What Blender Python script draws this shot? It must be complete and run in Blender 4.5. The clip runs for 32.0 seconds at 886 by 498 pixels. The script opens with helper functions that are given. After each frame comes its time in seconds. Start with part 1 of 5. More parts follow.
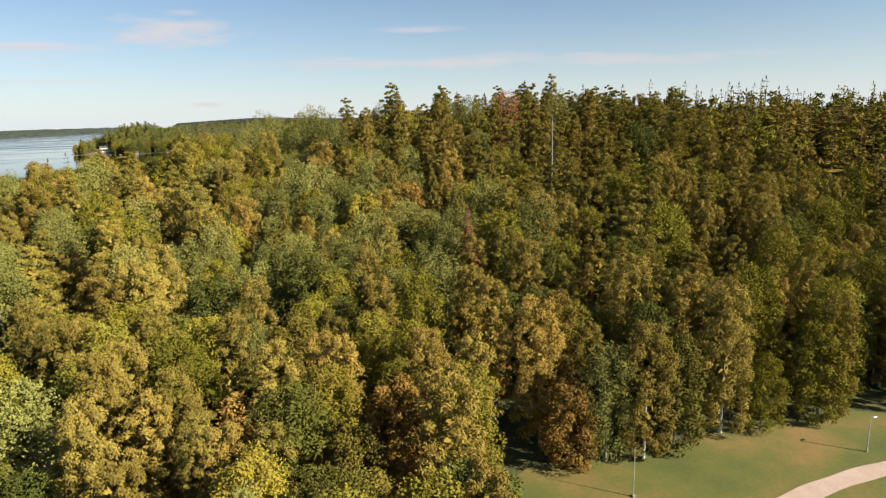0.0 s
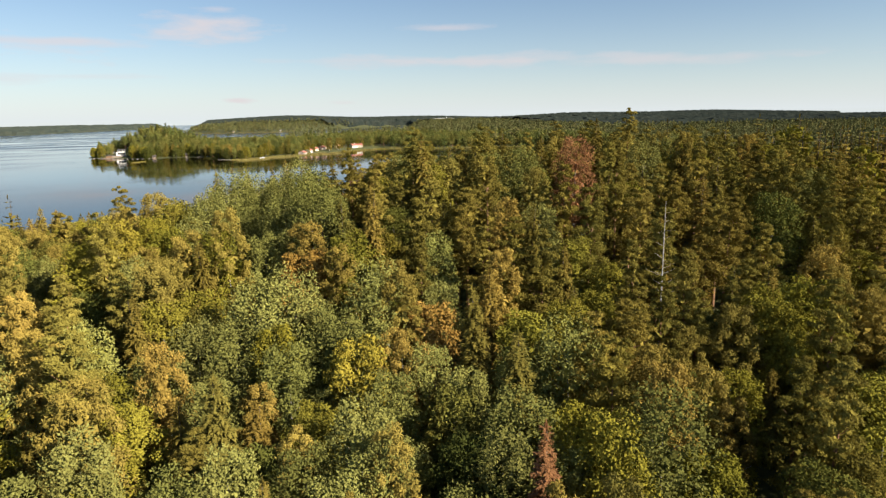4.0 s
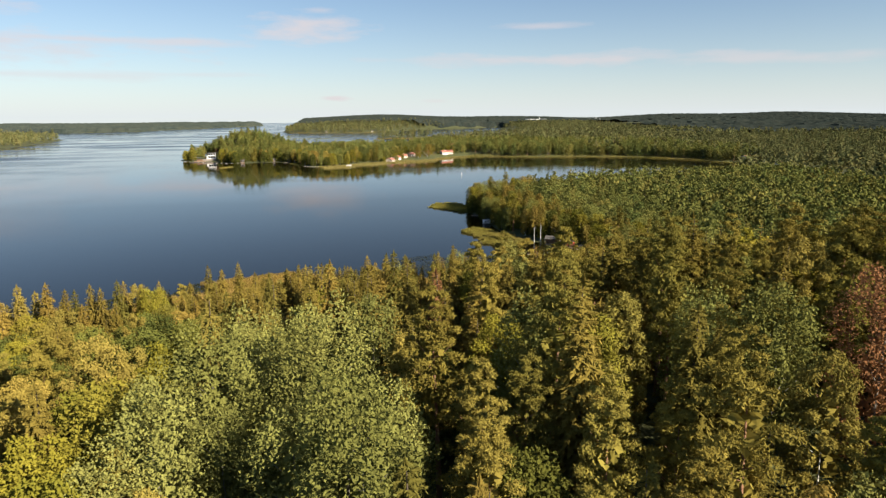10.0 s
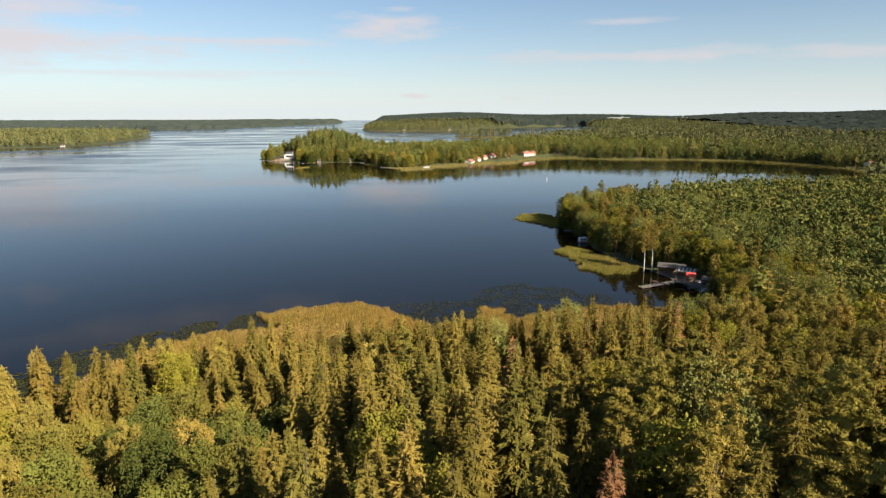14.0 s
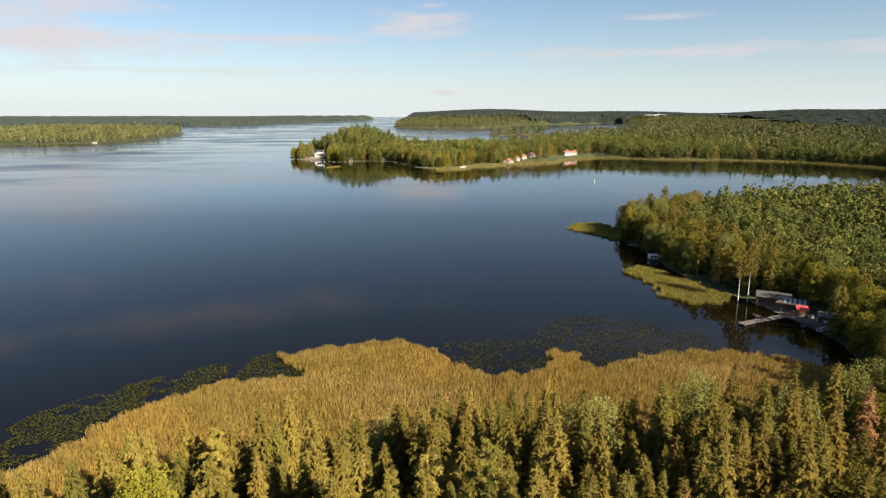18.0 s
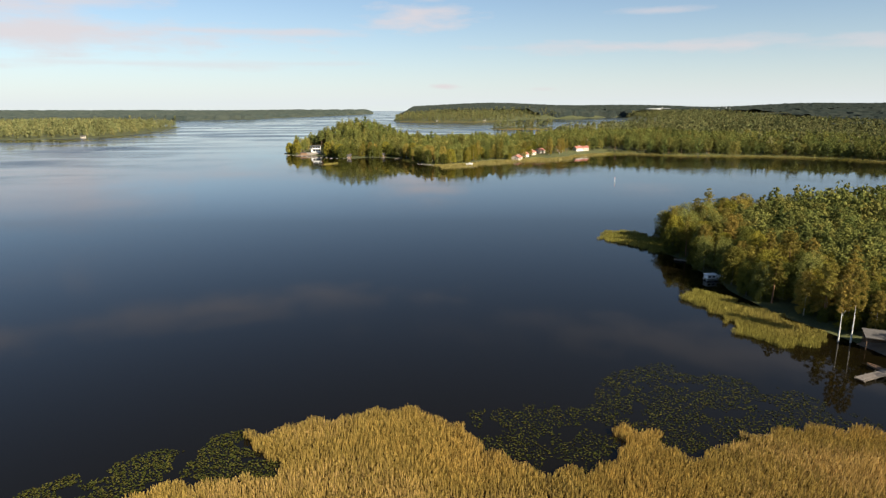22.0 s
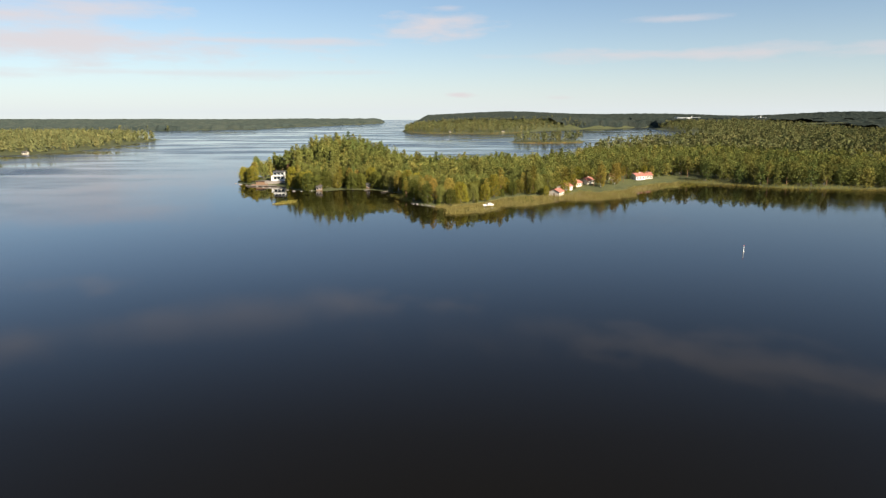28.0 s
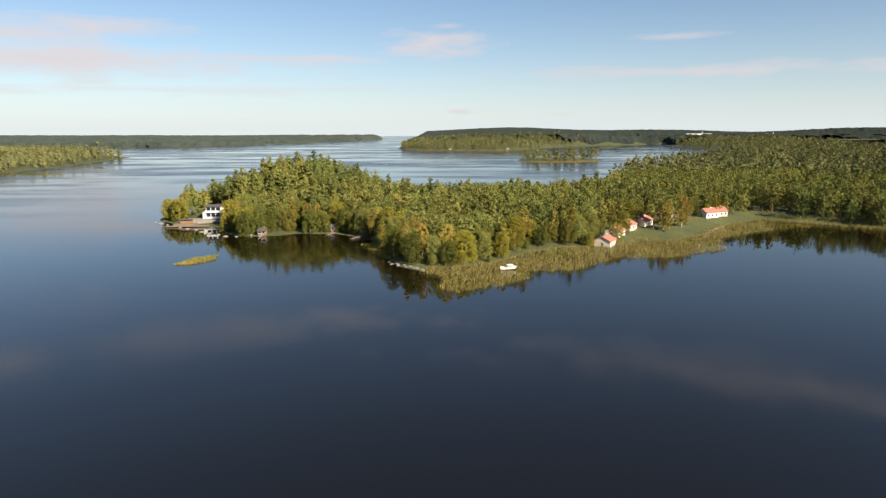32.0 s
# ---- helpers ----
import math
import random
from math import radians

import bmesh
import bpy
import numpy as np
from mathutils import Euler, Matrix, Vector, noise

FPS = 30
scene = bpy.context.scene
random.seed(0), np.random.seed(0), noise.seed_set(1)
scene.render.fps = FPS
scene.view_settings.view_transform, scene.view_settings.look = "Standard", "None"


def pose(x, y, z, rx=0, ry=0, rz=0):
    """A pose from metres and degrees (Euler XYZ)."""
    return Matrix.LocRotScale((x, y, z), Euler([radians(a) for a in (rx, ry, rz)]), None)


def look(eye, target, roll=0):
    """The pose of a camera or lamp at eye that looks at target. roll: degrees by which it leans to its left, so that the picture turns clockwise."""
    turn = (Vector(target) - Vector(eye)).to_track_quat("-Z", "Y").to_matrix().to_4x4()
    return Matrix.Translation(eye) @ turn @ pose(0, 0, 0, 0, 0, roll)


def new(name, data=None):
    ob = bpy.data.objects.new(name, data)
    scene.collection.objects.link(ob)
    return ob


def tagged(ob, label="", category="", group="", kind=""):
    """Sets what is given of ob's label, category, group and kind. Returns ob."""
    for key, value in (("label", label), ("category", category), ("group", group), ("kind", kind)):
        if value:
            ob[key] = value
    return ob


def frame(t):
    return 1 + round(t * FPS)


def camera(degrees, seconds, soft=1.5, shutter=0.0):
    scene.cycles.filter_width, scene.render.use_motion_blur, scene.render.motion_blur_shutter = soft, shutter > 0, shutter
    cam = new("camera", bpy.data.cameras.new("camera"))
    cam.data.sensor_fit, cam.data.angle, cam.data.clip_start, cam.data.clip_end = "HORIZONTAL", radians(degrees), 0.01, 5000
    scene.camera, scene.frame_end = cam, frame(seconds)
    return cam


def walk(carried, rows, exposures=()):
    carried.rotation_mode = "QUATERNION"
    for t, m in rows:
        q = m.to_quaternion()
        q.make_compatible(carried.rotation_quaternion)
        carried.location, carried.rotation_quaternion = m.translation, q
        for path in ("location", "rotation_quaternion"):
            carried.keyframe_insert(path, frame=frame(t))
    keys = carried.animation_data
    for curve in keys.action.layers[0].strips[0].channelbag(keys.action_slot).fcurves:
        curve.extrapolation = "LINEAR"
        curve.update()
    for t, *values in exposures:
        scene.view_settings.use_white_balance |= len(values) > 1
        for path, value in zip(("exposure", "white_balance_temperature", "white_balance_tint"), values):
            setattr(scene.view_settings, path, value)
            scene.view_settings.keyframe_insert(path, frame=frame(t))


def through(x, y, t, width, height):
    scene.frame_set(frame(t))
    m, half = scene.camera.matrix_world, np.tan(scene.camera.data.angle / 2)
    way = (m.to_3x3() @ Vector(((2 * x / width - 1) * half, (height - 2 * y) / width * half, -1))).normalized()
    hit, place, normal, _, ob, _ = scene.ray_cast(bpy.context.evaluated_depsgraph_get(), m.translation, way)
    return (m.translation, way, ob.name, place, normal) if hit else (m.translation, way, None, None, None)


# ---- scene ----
cam = camera(70.0, 32.0, 1.35)
PATH = [
    (0.00, pose(-13.77, -177.14, 35.90, 78.07, 1.64, -20.00)),
    (0.50, pose(-11.80, -171.72, 36.86, 77.99, 1.61, -19.84)),
    (1.00, pose(-9.89, -166.16, 37.71, 77.99, 1.50, -19.50)),
    (2.00, pose(-6.23, -154.88, 40.09, 78.09, 1.20, -18.86)),
    (3.00, pose(-2.77, -143.58, 42.72, 78.11, 1.17, -17.99)),
    (3.50, pose(-1.46, -137.87, 44.09, 78.02, 1.17, -17.90)),
    (5.50, pose(2.58, -123.60, 48.44, 77.89, 0.50, -15.04)),
    (6.00, pose(3.59, -118.61, 49.09, 78.06, 0.67, -14.33)),
    (7.00, pose(5.49, -108.91, 50.52, 78.08, 0.67, -13.35)),
    (8.00, pose(6.95, -99.37, 51.79, 78.10, 0.63, -12.70)),
    (9.00, pose(8.12, -89.72, 52.98, 78.03, 0.64, -11.69)),
    (10.00, pose(8.83, -80.20, 53.98, 77.97, 0.45, -9.45)),
    (11.00, pose(9.23, -70.35, 54.76, 77.99, 0.46, -7.08)),
    (12.00, pose(9.32, -60.79, 55.27, 77.95, 0.33, -4.21)),
    (13.00, pose(8.96, -52.04, 55.74, 77.93, 0.36, -3.11)),
    (14.00, pose(8.14, -43.35, 55.98, 77.80, 0.31, -2.63)),
    (14.50, pose(7.61, -39.13, 56.02, 77.75, 0.27, -2.30)),
    (16.50, pose(4.59, -21.48, 56.33, 77.57, 0.21, -0.69)),
    (17.00, pose(4.22, -17.19, 56.28, 77.56, 0.26, -0.21)),
    (18.00, pose(2.01, -8.57, 56.15, 77.53, 0.22, 0.04)),
    (19.00, pose(-0.00, -0.00, 56.00, 77.53, 0.27, -0.06)),
    (20.00, pose(-1.26, 8.70, 55.73, 77.52, 0.28, -0.02)),
    (21.00, pose(-1.96, 17.12, 55.52, 77.52, 0.29, 0.04)),
    (21.50, pose(-2.50, 23.50, 55.25, 77.48, 0.25, -0.05)),
    (22.00, pose(-2.95, 32.40, 54.95, 77.01, 0.25, 0.00)),
    (22.50, pose(-3.15, 42.50, 54.80, 76.58, 0.25, 0.06)),
    (23.00, pose(-3.00, 52.50, 54.70, 76.70, 0.25, 0.12)),
    (23.50, pose(-2.50, 65.50, 54.40, 78.10, 0.25, 0.22)),
    (24.00, pose(-1.90, 80.50, 54.10, 79.60, 0.25, 0.36)),
    (24.50, pose(-1.10, 97.00, 53.80, 80.55, 0.25, 0.48)),
    (25.00, pose(-0.20, 115.00, 53.70, 80.25, 0.25, 0.60)),
    (25.50, pose(0.70, 132.00, 53.80, 79.87, 0.25, 0.72)),
    (26.00, pose(1.50, 150.00, 54.10, 79.43, 0.25, 0.84)),
    (26.50, pose(2.10, 169.00, 54.60, 79.03, 0.25, 0.98)),
    (28.50, pose(3.00, 246.50, 57.10, 77.30, 0.25, 1.55)),
    (29.00, pose(3.00, 266.00, 57.40, 77.01, 0.25, 1.66)),
    (29.50, pose(2.90, 285.30, 57.35, 77.10, 0.25, 1.70)),
    (30.00, pose(2.70, 304.50, 56.90, 77.48, 0.25, 1.68)),
    (30.50, pose(2.45, 323.50, 56.20, 77.92, 0.25, 1.62)),
    (31.00, pose(2.20, 342.30, 55.40, 78.43, 0.25, 1.55)),
    (31.50, pose(2.00, 360.50, 54.60, 79.02, 0.25, 1.49)),
    (31.75, pose(1.90, 366.50, 54.30, 79.14, 0.25, 1.46)),
    (32.00, pose(1.85, 369.00, 54.20, 79.17, 0.25, 1.45)),
]
walk(cam, PATH)

# ---- light ----
SUN_FROM = Vector((0.64, -0.62, 0.54)).normalized()
world = bpy.data.worlds.new("sky")
scene.world = world
world.use_nodes = True


def link(nt, a, b):
    nt.links.new(a, b)


def node(nt, kind, **values):
    n = nt.nodes.new(kind)
    for key, value in values.items():
        if key in n.inputs:
            n.inputs[key].default_value = value
    return n


def maths(nt, op, a, b=None, c=None, clamp=False):
    n = nt.nodes.new("ShaderNodeMath")
    n.operation, n.use_clamp = op, clamp
    for i, v in enumerate((a, b, c)):
        if v is None:
            continue
        if isinstance(v, (int, float)):
            n.inputs[i].default_value = v
        else:
            nt.links.new(v, n.inputs[i])
    return n.outputs[0]


def build_sky():
    nt = world.node_tree
    nt.nodes.clear()
    coord = nt.nodes.new("ShaderNodeTexCoord")
    split = nt.nodes.new("ShaderNodeSeparateXYZ")
    link(nt, coord.outputs["Generated"], split.inputs[0])
    x, y, z = split.outputs
    up = maths(nt, "ADD", maths(nt, "ABSOLUTE", z), 0.012)
    join = nt.nodes.new("ShaderNodeCombineXYZ")
    link(nt, x, join.inputs[0]), link(nt, y, join.inputs[1]), link(nt, up, join.inputs[2])
    sky = nt.nodes.new("ShaderNodeTexSky")
    sky.sky_type, sky.sun_disc = "NISHITA", False
    sky.sun_elevation = math.asin(SUN_FROM.z)
    sky.sun_rotation = math.atan2(SUN_FROM.x, SUN_FROM.y)
    sky.air_density, sky.dust_density, sky.ozone_density, sky.altitude = 1.0, 0.3, 3.2, 100
    link(nt, join.outputs[0], sky.inputs[0])
    # thin clouds: soft patches by bearing and height above the horizon
    bearing, height = maths(nt, "ARCTAN2", x, y), maths(nt, "ARCSINE", maths(nt, "ABSOLUTE", z))
    wave = node(nt, "ShaderNodeTexNoise", Scale=5.0, Detail=6.0, Roughness=0.6)
    stretch = nt.nodes.new("ShaderNodeCombineXYZ")
    link(nt, maths(nt, "MULTIPLY", bearing, 1.6), stretch.inputs[0])
    link(nt, maths(nt, "MULTIPLY", height, 7.0), stretch.inputs[1])
    link(nt, stretch.outputs[0], wave.inputs["Vector"])
    rough = maths(nt, "SUBTRACT", wave.outputs[0], 0.5)
    total = None
    patches = ((-0.035, 0.124, 0.085, 0.017, 1.0), (-0.58, 0.090, 0.28, 0.024, 1.0), (-0.60, 0.121, 0.15, 0.012, 1.0), (-0.33, 0.101, 0.22, 0.006, 0.8), (-0.50, 0.134, 0.10, 0.014, 0.9), (-0.85, 0.10, 0.25, 0.02, 0.9),
               (0.36, 0.078, 0.22, 0.009, 0.8), (0.60, 0.072, 0.16, 0.008, 0.6), (0.0, 0.0247, 0.024, 0.0042, 1.0), (0.31, 0.126, 0.05, 0.005, 0.6), (0.17, 0.081, 0.10, 0.005, 0.5),
               (-0.85, 0.05, 0.4, 0.005, 0.5), (0.16, 0.020, 0.02, 0.003, 0.4), (-0.02, 0.150, 0.03, 0.005, 0.6), (-0.45, 0.055, 0.22, 0.005, 0.5), (-0.22, 0.058, 0.12, 0.004, 0.4),
               (-0.4, 0.30, 0.35, 0.02, 0.5), (0.5, 0.35, 0.4, 0.03, 0.4), (-1.1, 0.22, 0.4, 0.03, 0.6))
    for bear, tall, wide, thick, much in patches:
        dx = maths(nt, "DIVIDE", maths(nt, "SUBTRACT", bearing, bear), wide * 1.25)
        dy = maths(nt, "DIVIDE", maths(nt, "SUBTRACT", height, tall), thick * 1.2)
        far = maths(nt, "SQRT", maths(nt, "ADD", maths(nt, "MULTIPLY", dx, dx), maths(nt, "MULTIPLY", dy, dy)))
        value = maths(nt, "SUBTRACT", 1.05, maths(nt, "SUBTRACT", far, maths(nt, "MULTIPLY", rough, 3.2)))
        soft = maths(nt, "MULTIPLY", maths(nt, "SMOOTH_MIN", maths(nt, "MAXIMUM", value, 0.0), 1.0, 0.4), much)
        total = soft if total is None else maths(nt, "MAXIMUM", total, soft)
    cover = maths(nt, "MULTIPLY", total, 0.85, clamp=True)
    haze = maths(nt, "POWER", 2.718, maths(nt, "MULTIPLY", height, -15.0))
    veil = nt.nodes.new("ShaderNodeMix")
    veil.data_type = "RGBA"
    link(nt, maths(nt, "MULTIPLY", haze, 0.9), veil.inputs[0]), link(nt, sky.outputs[0], veil.inputs[6])
    veil.inputs[7].default_value = (6.5, 7.0, 7.3, 1)
    mix = nt.nodes.new("ShaderNodeMix")
    mix.data_type = "RGBA"
    link(nt, cover, mix.inputs[0]), link(nt, veil.outputs[2], mix.inputs[6])
    mix.inputs[7].default_value = (6.5, 5.9, 6.0, 1)
    ground = node(nt, "ShaderNodeBackground", Strength=0.05)
    link(nt, mix.outputs[2], ground.inputs[0])
    out = nt.nodes.new("ShaderNodeOutputWorld")
    link(nt, ground.outputs[0], out.inputs[0])


build_sky()
sun = new("sun", bpy.data.lights.new("sun", "SUN"))
sun.data.energy, sun.data.angle, sun.data.color = 5.0, radians(0.53), (1.0, 0.89, 0.72)
sun.matrix_world = look(SUN_FROM * 100, (0, 0, 0))
scene.view_settings.exposure = 1.24


# ---- materials ----
def material(name):
    m = bpy.data.materials.new(name)
    m.use_nodes = True
    m.node_tree.nodes.clear()
    return m, m.node_tree


def finish(nt, shader):
    out = nt.nodes.new("ShaderNodeOutputMaterial")
    link(nt, shader, out.inputs[0])


def ramp(nt, fac, stops):
    n = nt.nodes.new("ShaderNodeValToRGB")
    while len(n.color_ramp.elements) < len(stops):
        n.color_ramp.elements.new(0.5)
    for e, (p, c) in zip(n.color_ramp.elements, stops):
        e.position, e.color = p, (*c, 1)
    link(nt, fac, n.inputs[0])
    return n.outputs[0]


def noise_at(nt, scale, detail=4.0, rough=0.55, space="Object"):
    coord = nt.nodes.new("ShaderNodeTexCoord")
    if space == "World":
        geo = nt.nodes.new("ShaderNodeNewGeometry")
        vec = geo.outputs["Position"]
    else:
        vec = coord.outputs[space]
    n = node(nt, "ShaderNodeTexNoise", Scale=scale, Detail=detail, Roughness=rough)
    link(nt, vec, n.inputs["Vector"])
    return n.outputs[0]


def mixed(nt, fac, a, b, blend="MIX"):
    n = nt.nodes.new("ShaderNodeMix")
    n.data_type, n.blend_type = "RGBA", blend
    for slot, v in ((0, fac), (6, a), (7, b)):
        if isinstance(v, (int, float)):
            n.inputs[slot].default_value = v
        elif isinstance(v, tuple):
            n.inputs[slot].default_value = (*v, 1)
        else:
            link(nt, v, n.inputs[slot])
    return n.outputs[2]


def leaf_material(name, stops, through=0.07, spread=0.26, gain=(2.30, 1.74, 1.32)):
    """Foliage: one hue per tree, brighter and darker from spray to spray."""
    m, nt = material(name)
    info, geo, att = nt.nodes.new("ShaderNodeObjectInfo"), nt.nodes.new("ShaderNodeNewGeometry"), nt.nodes.new("ShaderNodeAttribute")
    att.attribute_name = "tint"
    hue = maths(nt, "FRACT", maths(nt, "ADD", info.outputs["Random"], att.outputs["Fac"]))
    colour = ramp(nt, hue, [(p, tuple(k * v for k, v in zip(gain, c))) for p, c in stops])
    bright = maths(nt, "ADD", maths(nt, "MULTIPLY", geo.outputs["Random Per Island"], spread), 1.0 - spread / 2)
    patch = maths(nt, "ADD", maths(nt, "MULTIPLY", noise_at(nt, 0.35, 2.0, space="World"), 0.8), 0.6)
    tone = maths(nt, "ADD", maths(nt, "MULTIPLY", maths(nt, "FRACT", maths(nt, "MULTIPLY", hue, 7.31)), 0.5), 0.74)
    both = maths(nt, "MULTIPLY", maths(nt, "MULTIPLY", bright, patch), tone)
    scale = nt.nodes.new("ShaderNodeVectorMath")
    scale.operation = "SCALE"
    link(nt, colour, scale.inputs[0]), link(nt, both, scale.inputs[3])
    diffuse = node(nt, "ShaderNodeBsdfDiffuse", Roughness=0.6)
    link(nt, scale.outputs[0], diffuse.inputs[0])
    light = node(nt, "ShaderNodeBsdfTranslucent")
    link(nt, scale.outputs[0], light.inputs[0])
    mix = node(nt, "ShaderNodeMixShader", Fac=through)
    link(nt, diffuse.outputs[0], mix.inputs[1]), link(nt, light.outputs[0], mix.inputs[2])
    finish(nt, mix.outputs[0])
    return m


def rough_material(name, a, b, scale=3.0, rough=0.85, bump=0.3, metal=0.0, space="Object", fine=8.0):
    """A matt surface: two tones in large patches, finer grain in them, and relief."""
    m, nt = material(name)
    big, small = noise_at(nt, scale, 4.0, 0.6, space), noise_at(nt, scale * fine, 5.0, 0.7, space)
    fac = maths(nt, "ADD", maths(nt, "MULTIPLY", big, 0.7), maths(nt, "MULTIPLY", small, 0.5))
    colour = ramp(nt, fac, ((0.35, a), (0.8, b)))
    p = node(nt, "ShaderNodeBsdfPrincipled", Roughness=rough, Metallic=metal)
    link(nt, colour, p.inputs["Base Color"])
    relief = node(nt, "ShaderNodeBump", Strength=bump, Distance=0.05)
    link(nt, small, relief.inputs["Height"]), link(nt, relief.outputs[0], p.inputs["Normal"])
    finish(nt, p.outputs[0])
    return m


LEAF = {
    "spruce": leaf_material("spruce needles", ((0.0, (0.070, 0.074, 0.021)), (0.35, (0.088, 0.087, 0.025)), (0.6, (0.060, 0.071, 0.021)), (0.85, (0.100, 0.092, 0.027)), (1.0, (0.079, 0.080, 0.022))), 0.12),
    "pine": leaf_material("pine needles", ((0.0, (0.080, 0.092, 0.026)), (0.4, (0.098, 0.106, 0.030)), (0.7, (0.104, 0.105, 0.030)), (1.0, (0.090, 0.100, 0.026))), 0.12),
    "birch": leaf_material("birch leaves", ((0.0, (0.100, 0.106, 0.031)), (0.4, (0.118, 0.116, 0.034)), (0.7, (0.091, 0.103, 0.031)), (0.93, (0.122, 0.112, 0.034)), (1.0, (0.106, 0.108, 0.032)))),
    "maple": leaf_material("broad leaves", ((0.0, (0.068, 0.085, 0.016)), (0.3, (0.10, 0.115, 0.020)), (0.55, (0.080, 0.095, 0.020)), (0.8, (0.104, 0.112, 0.022)), (1.0, (0.080, 0.102, 0.02)))),
    "aspen": leaf_material("aspen leaves", ((0.0, (0.080, 0.106, 0.036)), (0.4, (0.098, 0.124, 0.046)), (0.7, (0.074, 0.100, 0.034)), (1.0, (0.086, 0.112, 0.041)))),
    "dead": leaf_material("dead needles", ((0.0, (0.125, 0.082, 0.048)), (0.5, (0.145, 0.094, 0.055)), (1.0, (0.115, 0.075, 0.044))), 0.1),
    # Far crowns dark and bluish: shade between them and haze put into the colour.
    "far": leaf_material("hazed far conifers", ((0.0, (0.024, 0.032, 0.029)), (0.5, (0.036, 0.042, 0.034)), (1.0, (0.029, 0.037, 0.031))), 0.0, 0.7, (1.0, 1.0, 1.0)),
    # Less yellow than the near leaves, to paint in the haze of distance.
    "muted": leaf_material("hazed distant leaves", ((0.0, (0.085, 0.096, 0.040)), (0.35, (0.115, 0.118, 0.046)), (0.6, (0.072, 0.086, 0.036)), (0.85, (0.135, 0.126, 0.050)), (1.0, (0.09, 0.10, 0.042))), 0.05, 0.26, (1.35, 1.28, 1.25)),
    "point": leaf_material("leaves of the far point", ((0.0, (0.085, 0.100, 0.030)), (0.3, (0.115, 0.122, 0.034)), (0.55, (0.065, 0.084, 0.026)), (0.8, (0.140, 0.130, 0.036)), (1.0, (0.092, 0.104, 0.030))), 0.05, 0.26, (1.48, 1.4, 1.3)),
    "rust": None,
    "alder": leaf_material("alder leaves", ((0.0, (0.034, 0.052, 0.017)), (0.4, (0.054, 0.071, 0.019)), (0.7, (0.041, 0.059, 0.018)), (1.0, (0.074, 0.080, 0.021)))),
    "autumn": leaf_material("yellowed leaves", ((0.0, (0.132, 0.108, 0.032)), (0.5, (0.118, 0.096, 0.032)), (1.0, (0.14, 0.112, 0.034)))),
}
REED = leaf_material("reed stalks", ((0.0, (0.23, 0.175, 0.05)), (0.35, (0.29, 0.215, 0.065)), (0.6, (0.20, 0.165, 0.045)), (0.8, (0.33, 0.25, 0.10)), (1.0, (0.25, 0.19, 0.06))), 0.35, 0.12, (1.38, 1.22, 1.08))
LEAF["rust"], LEAF["young"] = LEAF["dead"], LEAF["spruce"]
FAR_REED = leaf_material("faded reeds", ((0.0, (0.21, 0.18, 0.055)), (0.4, (0.27, 0.215, 0.08)), (0.7, (0.19, 0.18, 0.05)), (1.0, (0.29, 0.23, 0.10))), 0.2, 0.25, (1.15, 1.15, 1.1))
GREEN_REED = leaf_material("green reeds", ((0.0, (0.15, 0.145, 0.036)), (0.4, (0.19, 0.17, 0.045)), (0.7, (0.22, 0.18, 0.06)), (1.0, (0.16, 0.15, 0.04))), 0.2, 0.25, (1.3, 1.25, 1.1))
PADS = leaf_material("lily pads", ((0.0, (0.03, 0.042, 0.010)), (0.5, (0.05, 0.06, 0.013)), (1.0, (0.09, 0.085, 0.02))), 0.0, 0.9, (0.62, 0.56, 0.6))
BARK = {
    "spruce": rough_material("spruce bark", (0.05, 0.038, 0.028), (0.12, 0.09, 0.06), 2.0),
    "pine": rough_material("pine bark", (0.14, 0.07, 0.035), (0.28, 0.15, 0.08), 2.0),
    "birch": rough_material("birch bark", (0.35, 0.33, 0.30), (0.75, 0.72, 0.66), 1.2),
    "maple": rough_material("grey bark", (0.09, 0.08, 0.06), (0.2, 0.18, 0.15), 2.0),
    "snag": rough_material("bleached wood", (0.24, 0.21, 0.18), (0.42, 0.38, 0.34), 2.0),
}
BARK["young"] = BARK["spruce"]
BARK["alder"] = BARK["rust"] = BARK["aspen"] = BARK["dead"] = BARK["autumn"] = BARK["maple"]
WOOD_GREY = rough_material("weathered boards", (0.10, 0.083, 0.068), (0.20, 0.17, 0.14), 1.5)
WOOD_BROWN = rough_material("brown boards", (0.12, 0.07, 0.04), (0.24, 0.15, 0.09), 1.5)
WHITE = rough_material("white paint", (0.60, 0.59, 0.56), (0.74, 0.73, 0.70), 0.8, 0.6, 0.1)
CREAM = rough_material("cream render", (0.46, 0.39, 0.29), (0.6, 0.52, 0.42), 0.8, 0.8, 0.1)
RED_TILE = rough_material("red clay tiles", (0.28, 0.10, 0.07), (0.42, 0.18, 0.13), 1.5, 0.8, 0.4)
RED_PAINT = rough_material("red cloth", (0.5, 0.05, 0.04), (0.62, 0.09, 0.07), 1.0, 0.7, 0.1)
DARK_ROOF = rough_material("dark felt roof", (0.05, 0.046, 0.042), (0.11, 0.098, 0.088), 1.0, 0.85, 0.2)
METAL = rough_material("grey metal", (0.4, 0.4, 0.4), (0.55, 0.55, 0.55), 1.0, 0.45, 0.05, 0.6)
ROCK = rough_material("shore rock", (0.13, 0.115, 0.10), (0.27, 0.235, 0.20), 0.4, 0.9, 0.6)
GRAVEL = rough_material("pale gravel", (0.30, 0.22, 0.175), (0.43, 0.33, 0.27), 0.5, 0.95, 0.5)


